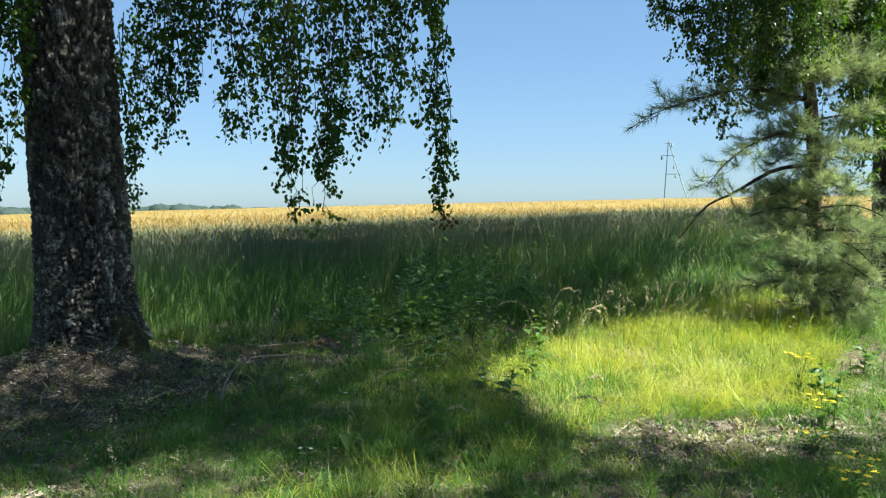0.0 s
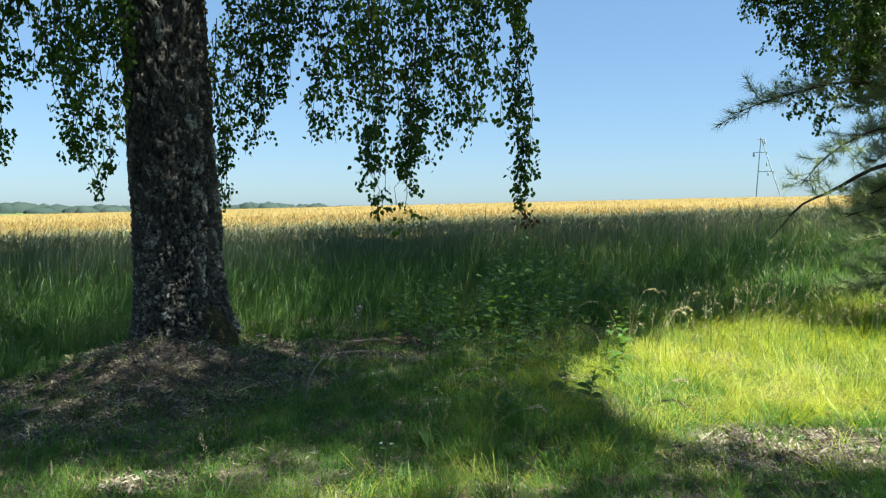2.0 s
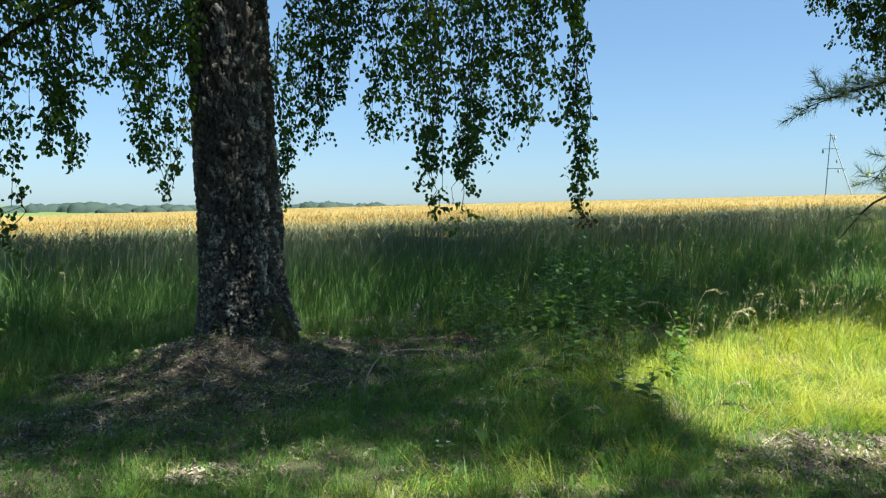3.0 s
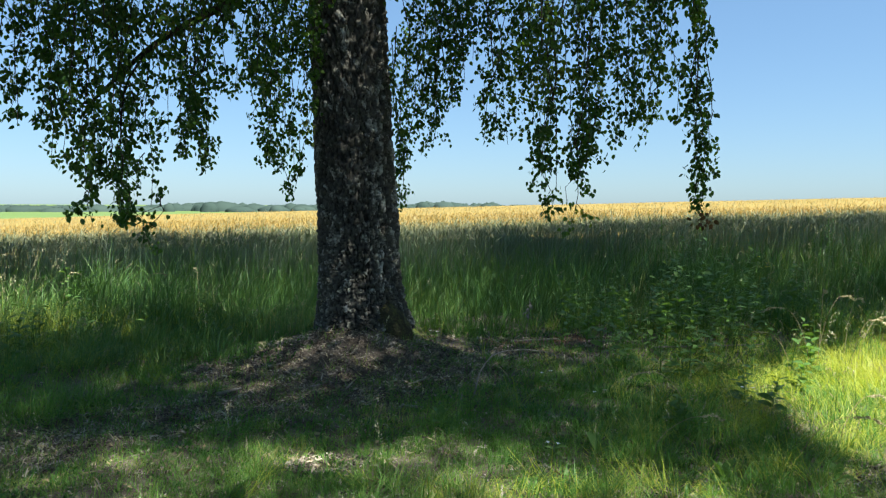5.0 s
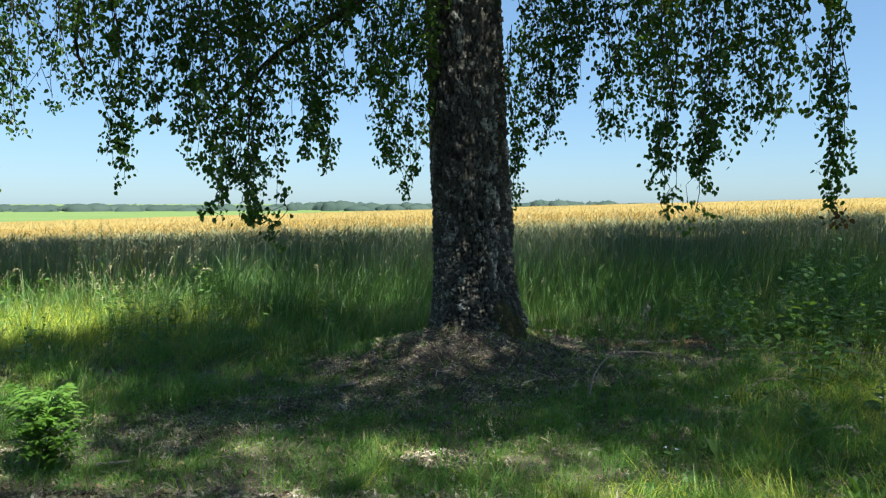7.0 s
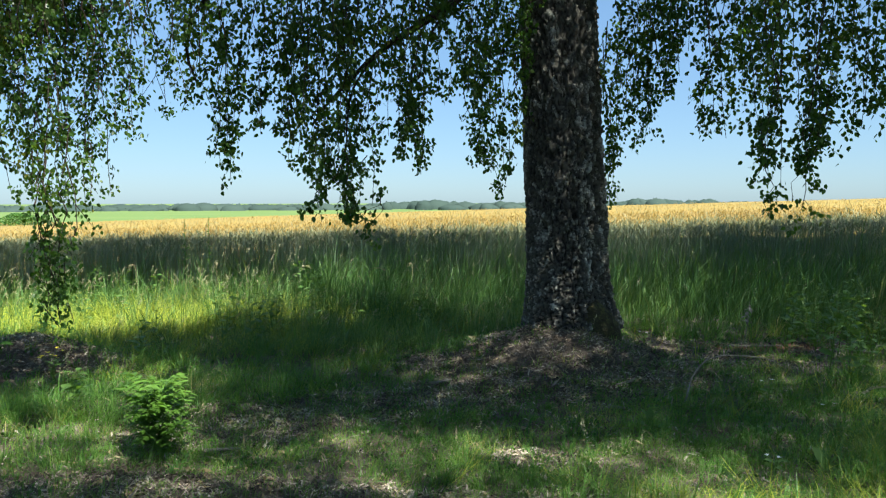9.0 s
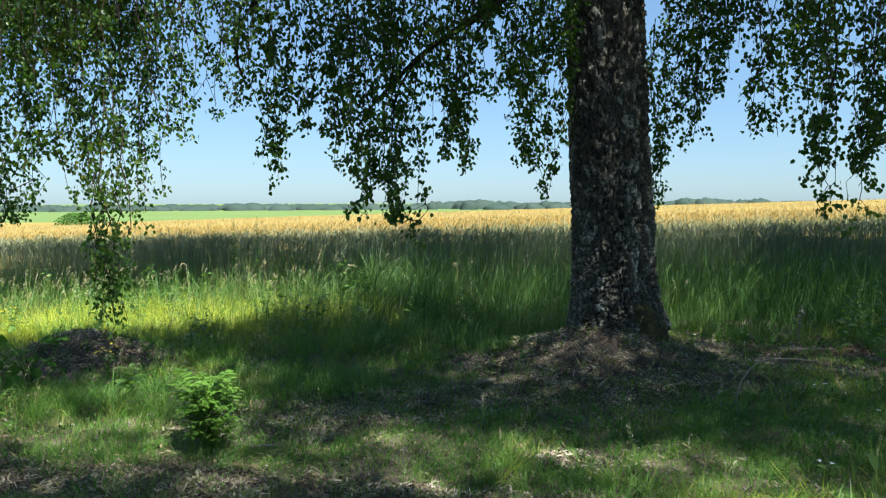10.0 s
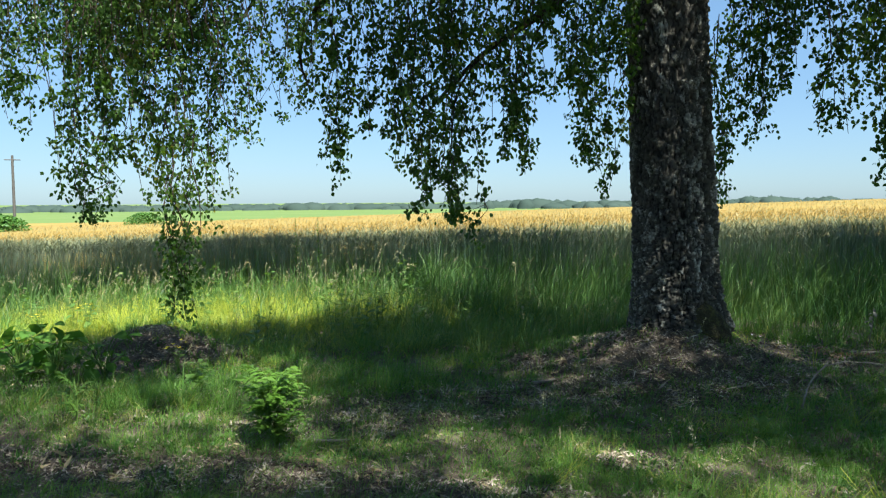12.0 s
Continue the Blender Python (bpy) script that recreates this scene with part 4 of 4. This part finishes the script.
# ---------------------------------------------------------------- far things
def pylon():
    x, y = 101.0, 110.5
    g = float(ground_z(x, y))
    p = thing("power_pylon", "grey wooden A-frame power pylon standing in the grain", "pylon")
    steel = ground_material("weathered_grey_timber", [(0.0, (0.26, 0.27, 0.29)), (1.0, (0.36, 0.37, 0.39))], 3, 30)
    apex = np.array([100.4, 111.5, 14.0])
    for fx, fy in ((99.9, 111.9), (103.4, 108.7)):
        part("leg", mesh_of("leg", *tube([(fx, fy, g - 0.5), apex], (0.10, 0.07), 8), (steel,), smooth=True), p)
    part("crossbar", mesh_of("crossbar", *tube([(100.05, 111.8, 7.85), (102.2, 109.8, 7.85)], 0.07, 6), (steel,)), p)
    part("crossarm", mesh_of("crossarm", *tube([(99.5, 112.4, 11.3), (101.3, 110.6, 11.3)], 0.06, 6), (steel,)), p)
    part("cap_arm", mesh_of("cap_arm", *tube([(99.9, 112.0, 13.6), (100.9, 111.0, 13.6)], 0.06, 6), (steel,)), p)
    for ix, iy, iz in ((99.6, 112.3, 11.3), (101.2, 110.7, 9.6), (100.9, 111.0, 13.6), (101.4, 110.5, 7.9)):
        part("insulator", mesh_of("insulator", *tube([(ix, iy, iz - 0.75), (ix, iy, iz - 0.5), (ix, iy, iz - 0.3), (ix, iy, iz)], (0.17, 0.20, 0.14, 0.06), 8), (steel,), smooth=True), p)


pylon()


def utility_pole():
    x, y = -99.8, 98.1
    g = float(ground_z(x, y))
    wood = ground_material("pole_timber", [(0.0, (0.05, 0.045, 0.042)), (1.0, (0.11, 0.10, 0.095))], 3, 30)
    p = thing("utility_pole", "grey wooden utility pole beyond the field", "pole")
    part("pole", mesh_of("pole", *tube([(x, y, g - 0.3), (x, y, 9.2)], (0.24, 0.18), 10), (wood,), smooth=True), p)
    part("crossarm", mesh_of("crossarm", *tube([(x - 0.8, y - 0.8, 8.5), (x + 0.8, y + 0.8, 8.5)], 0.09, 6), (wood,)), p)


utility_pole()


def clump_tree(cx, cy, base, height, wide, n):
    """Leaf clumps of one far tree or bush."""
    t = rng.random(n)
    r = wide * np.sqrt(rng.random(n)) * np.sin(np.pi * (0.12 + 0.83 * t)) ** 0.7
    a = rng.uniform(0, 2 * np.pi, n)
    return np.stack([cx + r * np.cos(a), cy + r * np.sin(a), base + height * t], 1)


woods = Pile()
tufts = []
ring, turn = np.linspace(0.02, np.pi * 0.5, 6), np.linspace(0, 2 * np.pi, 10, endpoint=False)
T, A = np.meshgrid(ring, turn, indexing="ij")
i, j = np.meshgrid(np.arange(5), np.arange(10), indexing="ij")
k = (j + 1) % 10
round_faces = np.stack([i * 10 + j, (i + 1) * 10 + j, (i + 1) * 10 + k, i * 10 + k], -1).reshape(-1, 4)
for _ in range(560):
    az = rng.uniform(-54, 24)
    far = rng.uniform(650, 900) if az < 12 else rng.uniform(850, 1000)
    x, y = far * math.sin(radians(az)), far * math.cos(radians(az))
    tall = 2.6 + 5.0 * float(fbm(az * 0.35, 0.5, 8)) + (1.8 if -14 < az < -2 or 3 < az < 11 else 0)
    h, w = tall * rng.uniform(0.7, 1.25), rng.uniform(5, 14)
    rough = 1 + 0.16 * (rng.random(T.shape) - 0.5)
    v = np.stack([x + w * np.sin(T) * np.cos(A) * rough, y + w * np.sin(T) * np.sin(A) * rough, float(ground_z(x, y)) + h * 0.9 * np.cos(T) * rough], -1)
    woods.add(v, round_faces)
    tufts.append(v.reshape(-1, 3)[rng.integers(0, 60, 14)] + rng.normal(size=(14, 3)) * [0.9, 0.9, 0.25])
woods.add(*clump_leaves(np.concatenate(tufts), 1.0))
tagged(new("far_woods", woods.mesh("far_woods", (FARWOOD,), True)), "line of far woods on the horizon, haze put into their colour", "woods", kind="stuff")
for bx, by, h, w in ((-50.5, 48.5, 2.1, 1.9), (-52.5, 49.5, 2.3, 1.8), (-60, 78, 2.2, 2.5)):
    b = thing("bush", "round green bush at the field edge", "bush", "field bushes")
    p = clump_tree(bx, by, float(ground_z(bx, by)), h, w, 2600)
    part("foliage", mesh_of("foliage", *leaves(p, 0.22, 0.3), (HERB,)), b)


# ---------------------------------------------------------------- litter
def litter(name, label, n, keep, size, mats, r0, r1, a0=-56, a1=56):
    """Chips, dead leaves and bits of bark lying on the ground."""
    x, y = sector(n, r0, r1, a0, a1, 1.3)
    ok = rng.random(n) < keep(x, y)
    x, y = x[ok], y[ok]
    n = len(x)
    a, tilt = rng.uniform(0, 2 * np.pi, n), rng.normal(0, 0.35, n)
    L, W = size * np.clip(rng.lognormal(0, 0.65, n), 0.3, 4.0), size * rng.uniform(0.15, 0.75, n)
    d = np.stack([np.cos(a), np.sin(a), tilt], 1) * (L / 2)[:, None]
    s = np.stack([-np.sin(a), np.cos(a), rng.normal(0, 0.4, n)], 1) * (W / 2)[:, None]
    c = np.stack([x, y, ground_z(x, y) + 0.006 + 0.4 * np.abs(d[:, 2]) + rng.uniform(0, 0.012, n)], 1)
    up = np.array([0, 0, 1.0]) * (0.15 * W)[:, None]
    v = np.stack([c - d, c - d * 0.3 + s + up * 2, c + d, c + d * 0.2 - s], 1).reshape(-1, 3)
    f = np.arange(4 * n).reshape(-1, 4)
    return tagged(new(name, mesh_of(name, v, f, mats)), label, "litter", kind="stuff")


CHIP = leaf_material("wood_chip", [(0.0, (0.028, 0.021, 0.016)), (0.42, (0.084, 0.066, 0.052)), (0.60, (0.21, 0.172, 0.138)), (0.74, (0.38, 0.325, 0.26)), (1.0, (0.50, 0.43, 0.34))], (1, 0.9, 0.7), 0.05, 0.85, patch=3)
STRAW = leaf_material("dry_straw", [(0.0, (0.16, 0.12, 0.06)), (0.6, (0.30, 0.24, 0.13)), (1.0, (0.46, 0.39, 0.25))], (1, 0.9, 0.7), 0.15, 0.7)
litter("ground_litter", "dark bark chips and dead leaves on bare earth", 420000, lambda x, y: 0.13 + 0.87 * bare(x, y), 0.022, (CHIP,), 2.6, 10)
litter("straw_litter", "dry grass straw lying on the ground", 30000, lambda x, y: 0.4 + 0.3 * bare(x, y), 0.032, (STRAW,), 2.6, 9)


# ---------------------------------------------------------------- plants, one by one
def leaf_blade(name, mat, rows=5, width=0.5, curl=0.25, notch=0.0):
    """A leaf one metre long along +x, cupped and curling down, to be scaled."""
    s = np.linspace(0, 1, rows + 1)
    w = width * np.sin(np.pi * np.clip(s * 0.93 + 0.04, 0, 1)) ** 0.8 * (1 + notch * np.where(np.arange(rows + 1) % 2, 1, -1))
    z = curl * (0.35 * s - s**2)
    v = np.concatenate([np.stack([s, -w / 2, z + 0.12 * w], 1), np.stack([s, 0 * s, z], 1), np.stack([s, w / 2, z + 0.12 * w], 1)])
    n = rows + 1
    i = np.arange(rows)[:, None]
    f = np.concatenate([i + [0, 1, n + 1, n], i + [n, n + 1, 2 * n + 1, 2 * n]])
    return mesh_of(name, v, f, (mat,), smooth=True)


BROAD = [leaf_blade("leaf", WEED, 6, wd, cu) for wd, cu in ((0.42, 0.35), (0.55, 0.25), (0.48, 0.5))]
GREAT = [leaf_blade("leaf", HERB_BRIGHT, 8, wd, cu, 0.06) for wd, cu in ((0.85, 0.35), (0.95, 0.5), (0.8, 0.25))]
LEAFLET = leaf_blade("leaflet", SAPLING, 4, 0.36, 0.3)
PETAL = leaf_blade("petal", YELLOW, 3, 0.6, 0.2)
WHITE_PETAL = leaf_blade("petal", WHITE, 3, 0.55, 0.2)


def set_leaf(me, parent, at, yaw, pitch, size, label=""):
    ob = part(me.name.split(".")[0], me, parent, label)
    ob.matrix_basis = Matrix.Translation(at) @ Euler((rng.normal(0, 0.25), -pitch, yaw)).to_matrix().to_4x4() @ Matrix.Diagonal((size, size, size, 1))
    return ob


def stem_part(parent, points, r0, r1, mat, name="stem", label="", n=8, sides=6):
    return part(name, mesh_of(name, *tube(spline(points, n), np.linspace(r0, r1, n), sides), (mat,), smooth=True), parent, label)


def foot(x, y):
    return Vector((x, y, float(ground_z(x, y))))


def broadleaf_weed(x, y, h, count, size, label):
    w = thing("broadleaf_weed", label, "weed", "weeds in the grass", foot(x, y))
    lx, ly = rng.normal(0, 0.12, 2) * h
    stem_part(w, [(0, 0, -0.02), (lx * 0.3, ly * 0.3, h * 0.5), (lx, ly, h)], 0.005, 0.002, WEED)
    for k in range(count):
        s = 0.15 + 0.85 * (k + 0.5) / count
        set_leaf(BROAD[k % 3], w, (lx * s, ly * s, h * s), k * 2.4 + rng.uniform(-0.3, 0.3), rng.uniform(-0.1, 0.7), size * (1.15 - 0.5 * s) * rng.uniform(0.8, 1.2))
    return w


for x, y, h in ((3.41, 8.12, 0.55), (2.76, 6.09, 0.38), (3.81, 9.2, 0.6), (3.11, 6.47, 0.42), (2.9, 5.34, 0.30), (2.97, 5.1, 0.3), (3.9, 6.1, 0.35), (2.81, 7.7, 0.45), (4.29, 7.71, 0.5), (3.3, 7.1, 0.5), (3.65, 7.5, 0.42), (2.45, 6.6, 0.3), (4.7, 8.4, 0.5), (3.0, 8.9, 0.5), (5.4, 8.6, 0.5), (3.5, 5.6, 0.28), (2.2, 4.9, 0.22), (6.1, 4.4, 0.3), (-3.5, 5.06, 0.25), (-3.9, 6.6, 0.4), (-1.6, 8.9, 0.45), (-2.8, 8.4, 0.4), (5.1, 4.0, 0.35), (4.6, 3.55, 0.4), (3.43, 8.0, 0.85), (3.55, 8.3, 0.95), (4.0, 8.2, 0.8), (4.8, 8.8, 0.9), (3.8, 7.35, 0.75), (3.3, 7.7, 0.7), (5.3, 8.7, 0.7), (3.9, 8.1, 1.2), (3.72, 8.3, 1.12), (4.08, 7.95, 1.0), (3.5, 7.75, 0.9), (4.5, 8.3, 0.95)):
    broadleaf_weed(x, y, h, 15 if h < 0.65 else 26, 0.125, "leafy green weed standing in the meadow grass")

for _ in range(48):
    az, r = radians(rng.uniform(15, 33)), rng.uniform(6.4, 10.2)
    broadleaf_weed(r * math.sin(az), r * math.cos(az), rng.uniform(0.3, 0.75), 12, 0.105, "leafy green weed among tall grass near the pine")
for _ in range(14):
    az, r = radians(rng.uniform(-40, -8)), rng.uniform(8.5, 10.5)
    broadleaf_weed(r * math.sin(az), r * math.cos(az), rng.uniform(0.3, 0.5), 9, 0.10, "leafy weed in the long grass by the field")

for _ in range(46):
    x, y = rng.uniform(-9.0, -2.8), rng.uniform(7.2, 10.6)
    broadleaf_weed(x, y, rng.uniform(0.35, 0.8), 14, 0.11, "leafy yellow-green weed in the sunlit tall grass")

for x, y in ((2.06, 4.02), (2.64, 3.87), (1.5, 4.5), (0.6, 5.1)):
    w = thing("plantain", "plantain rosette with upright pale green leaves", "weed", "plantains in the grass", foot(x, y))
    for k in range(5):
        set_leaf(BROAD[1], w, (0, 0, 0.005), k * 1.3 + rng.uniform(0, 0.4), 1.15 if k < 3 else 0.35, rng.uniform(0.09, 0.14))


def sapling(x, y, h, label, fronds=13):
    w = thing("sapling", label, "sapling", "", foot(x, y))
    stem_part(w, [(0, 0, -0.02), (0.01, 0, h * 0.5), (-0.03, 0.02, h * 0.9)], 0.007, 0.003, WEED)
    for k in range(fronds):
        s = 0.03 + 0.92 * k / fronds
        a, L = k * 2.4 + rng.uniform(0, 1.2), h * rng.uniform(0.34, 0.56)
        d = np.array([math.cos(a), math.sin(a), 0])
        b = np.array([-0.03 * s, 0.02 * s, h * s * 0.92])
        path = spline([b, b + d * L * 0.42 + [0, 0, L * 0.48], b + d * L * 0.8 + [0, 0, L * rng.uniform(0.3, 0.8)]], 6)
        fr = stem_part(w, path, 0.0025, 0.001, SAPLING, "frond", "feathered pale green frond")
        for m in range(1, 11):
            p = np.array([np.interp(m / 10, np.linspace(0, 1, 6), path[:, q]) for q in range(3)])
            for turn in ((-1.0, 1.0) if m < 10 else (0.0,)):
                set_leaf(LEAFLET, fr, p, a + turn, rng.uniform(-0.1, 0.3), L * rng.uniform(0.20, 0.29))
    return w


sapling(-2.30, 4.08, 0.42, "bright green feathery sapling growing beside the litter path", 84)
sapling(-3.85, 4.15, 0.34, "small yellow-green sapling in the short grass", 8)


def burdock(x, y, count, size):
    w = thing("burdock", "clump of large dark green burdock leaves", "weed", "burdocks on the verge", foot(x, y))
    for k in range(count):
        a, h = k * 2.4, rng.uniform(0.08, 0.42)
        r = rng.uniform(0.04, 0.30)
        tip = (r * math.cos(a), r * math.sin(a), h)
        lf = stem_part(w, [(0, 0, -0.02), (tip[0] * 0.4, tip[1] * 0.4, h * 0.7), tip], 0.006, 0.004, WEED, "leaf_stalk", "", 5)
        set_leaf(GREAT[k % 3], lf, tip, a + rng.uniform(-0.4, 0.4), rng.uniform(-0.9, 0.4), size * rng.uniform(0.6, 1.1))


for x, y, n, s in ((-5.44, 5.25, 22, 0.18), (-5.0, 5.2, 20, 0.16), (-5.7, 5.8, 18, 0.18), (-4.75, 5.5, 15, 0.13), (-6.1, 5.3, 18, 0.20)):
    burdock(x, y, n, s)


def flower(x, y, h, heads, label, petals, mat_stem, petal, size):
    w = thing("wild_flower", label, "flower", "wild flowers", foot(x, y))
    for k in range(heads):
        a, r = k * 2.4, 0.02 + 0.035 * math.sqrt(k)
        top = Vector((r * math.cos(a), r * math.sin(a), h * rng.uniform(0.8, 1.05)))
        st = stem_part(w, [(0, 0, -0.02), (top.x * 0.3, top.y * 0.3, h * 0.5), top], 0.003, 0.0015, mat_stem, n=5, sides=4)
        for m in range(petals):
            set_leaf(petal, st, top, m * 2 * math.pi / petals, rng.uniform(0.1, 0.5), size * rng.uniform(0.8, 1.2))
    for k in range(6):
        set_leaf(BROAD[k % 3], w, (0, 0, h * (0.15 + 0.1 * k)), k * 2.4, 0.5, 0.07)


for x, y, h in ((4.44, 3.5, 0.26), (5.06, 4.2, 0.34), (3.5, 2.6, 0.16), (4.0, 3.22, 0.14), (3.75, 2.75, 0.18), (-7.03, 7.9, 0.35), (-7.44, 7.5, 0.3), (-4.29, 5.9, 0.25), (5.4, 9.5, 0.7)):
    flower(x, y, h, 8, "yellow flowering weed in the verge", 5, WEED, PETAL, 0.022)
for x, y, h in ((1.53, 5.85, 0.20), (0.82, 7.55, 0.16), (1.75, 5.2, 0.2), (2.75, 5.0, 0.24), (1.2, 4.4, 0.12)):
    flower(x, y, h, 2, "small white meadow flower", 5, WEED, WHITE_PETAL, 0.017)


def arching_stalk(x, y, h, reach, turn):
    w = thing("grass_stalk", "arching dry grass stalk with a pale seed head", "grass", "tall seed stalks", foot(x, y))
    d = np.array([math.cos(turn), math.sin(turn), 0])
    path = [np.array([0, 0, -0.02]), d * reach * 0.25 + [0, 0, h * 0.6], d * reach * 0.6 + [0, 0, h * 0.95], d * reach * 0.9 + [0, 0, h]]
    stem_part(w, path, 0.0026, 0.0015, STRAW, n=9, sides=4)
    n = 70
    s = rng.random(n)
    head = spline([path[-1] - d * 0.03 + [0, 0, -0.004], path[-1] + d * 0.06 + [0, 0, -0.002], path[-1] + d * 0.14 + [0, 0, -0.045]], 8)
    at = np.stack([np.interp(s, np.linspace(0, 1, 8), head[:, q]) for q in range(3)], 1) + rng.normal(size=(n, 3)) * 0.004
    part("seed_head", mesh_of("seed_head", *leaves(at, 0.017, 0.1), (SEED,)), w, "pale feathery seed head")


for x, y, h, r, a in ((3.92, 6.09, 0.62, 0.35, 3.0), (3.78, 6.16, 0.40, 0.30, 2.9), (4.0, 6.2, 0.66, 0.45, 0.4), (4.1, 6.3, 0.70, 0.40, 0.9), (4.16, 5.98, 0.52, 0.30, 0.2), (4.45, 6.47, 0.60, 0.35, 0.6), (4.3, 6.1, 0.5, 0.4, 0.3), (4.9, 6.6, 0.55, 0.4, 0.5), (5.4, 6.4, 0.5, 0.35, 0.8), (5.9, 6.7, 0.55, 0.4, 0.4), (6.7, 7.4, 0.5, 0.4, 0.5), (2.4, 5.2, 0.35, 0.4, 3.3), (1.75, 4.35, 0.22, 0.45, 0.2), (3.0, 4.4, 0.3, 0.35, 0.3), (2.6, 4.2, 0.28, 0.4, -0.2), (-4.9, 10.4, 0.75, 0.2, 2.0), (-3.6, 10.0, 0.7, 0.2, 1.0), (-2.6, 9.7, 0.7, 0.25, 0.5), (-6.0, 10.2, 0.75, 0.2, 2.5), (-1.9, 9.9, 0.7, 0.2, 2.0)):
    arching_stalk(x, y, h, r, a)


def spiky_weed(x, y, h):
    w = thing("tall_weed", "dark upright weed standing above the grain", "weed", "tall weeds in the field", foot(x, y))
    stem_part(w, [(0, 0, -0.02), (0.01, 0, h * 0.5), (0, 0.01, h)], 0.007, 0.003, WEED)
    for k in range(22):
        s = 0.45 + 0.55 * k / 22
        set_leaf(BROAD[0], w, (0, 0, h * s), k * 2.4, 0.6, 0.15 * (1.25 - s))


spiky_weed(4.59, 11.0, 1.38)
spiky_weed(-5.5, 11.4, 1.42)
spiky_weed(-5.85, 11.3, 1.38)
spiky_weed(7.2, 10.9, 1.15)


def stick(points, r, label, name="stick"):
    pts = [(x, y, float(ground_z(x, y)) + z) for x, y, z in points]
    ob = new(name, mesh_of(name, *tube(spline(pts, 10), np.linspace(r, r * 0.5, 10) * (1 + 0.15 * np.sin(np.arange(10) * 2.1)), 7), (DEADWOOD,), smooth=True))
    return tagged(ob, label, "stick", "fallen sticks")


stick(((0.93, 5.78, 0.0), (1.05, 6.2, 0.10), (1.3, 6.7, 0.16), (1.75, 7.0, 0.13), (2.0, 7.1, 0.02)), 0.008, "pale bare twig arching off the ground")
stick(((0.36, 5.62, 0.01), (0.52, 5.58, 0.015)), 0.013, "short pale broken stick on the litter")
stick(((3.15, 3.08, 0.015), (2.98, 2.8, 0.015)), 0.007, "thin stick on bare earth")
stick(((-1.05, 6.08, 0.02), (-0.88, 6.2, 0.03)), 0.016, "pale broken stick on the litter mound")
stick(((2.5, 7.9, 0.02), (3.3, 7.75, 0.03)), 0.012, "grey fallen branch under the weeds")
stick(((1.7, 8.05, 0.03), (2.2, 7.95, 0.04)), 0.014, "brown fallen branch on the litter strip")
stick(((3.0, 7.3, 0.06), (4.1, 7.2, 0.08)), 0.010, "grey fallen branch under the weeds")
stick(((0.62, 6.3, 0.02), (0.45, 6.1, 0.03)), 0.012, "short stick lying on the mound")
stick(((-2.1, 4.2, 0.02), (-1.9, 4.3, 0.03)), 0.012, "short stick on the litter path")

x, y = 1.95 + rng.normal(0, 0.28, 2600), 7.98 + rng.normal(0, 0.09, 2600)
turn = rng.uniform(0, np.pi, len(x))
p = np.stack([x, y, ground_z(x, y) + 0.015 + rng.uniform(0, 0.01, len(x))], 1)
along = np.stack([np.cos(turn), np.sin(turn), rng.normal(0, 0.2, len(x))], 1) * 0.025
across = np.stack([-np.sin(turn), np.cos(turn), 0 * turn], 1) * 0.003
tagged(new("needle_litter", mesh_of("needle_litter", np.stack([p - along, p + across, p + along, p - across], 1).reshape(-1, 3), np.arange(4 * len(x)).reshape(-1, 4), (RUST,))), "rust-brown dead needles on the bare strip", "litter", kind="stuff")

GREY_LEAF = leaf_blade("leaf", DRY, 5, 0.5, 0.6)
dead = thing("dead_weed", "dried grey weed with shrivelled leaves in the grass", "weed", "", foot(1.95, 8.45))
stem_part(dead, [(0, 0, -0.02), (0.03, 0, 0.2), (0.05, 0.02, 0.42)], 0.005, 0.003, DRY)
for k in range(12):
    set_leaf(GREY_LEAF, dead, (0.05 * k / 12, 0.0, 0.2 + 0.20 * k / 12), k * 2.4, rng.uniform(-0.8, 0.4), rng.uniform(0.045, 0.08))
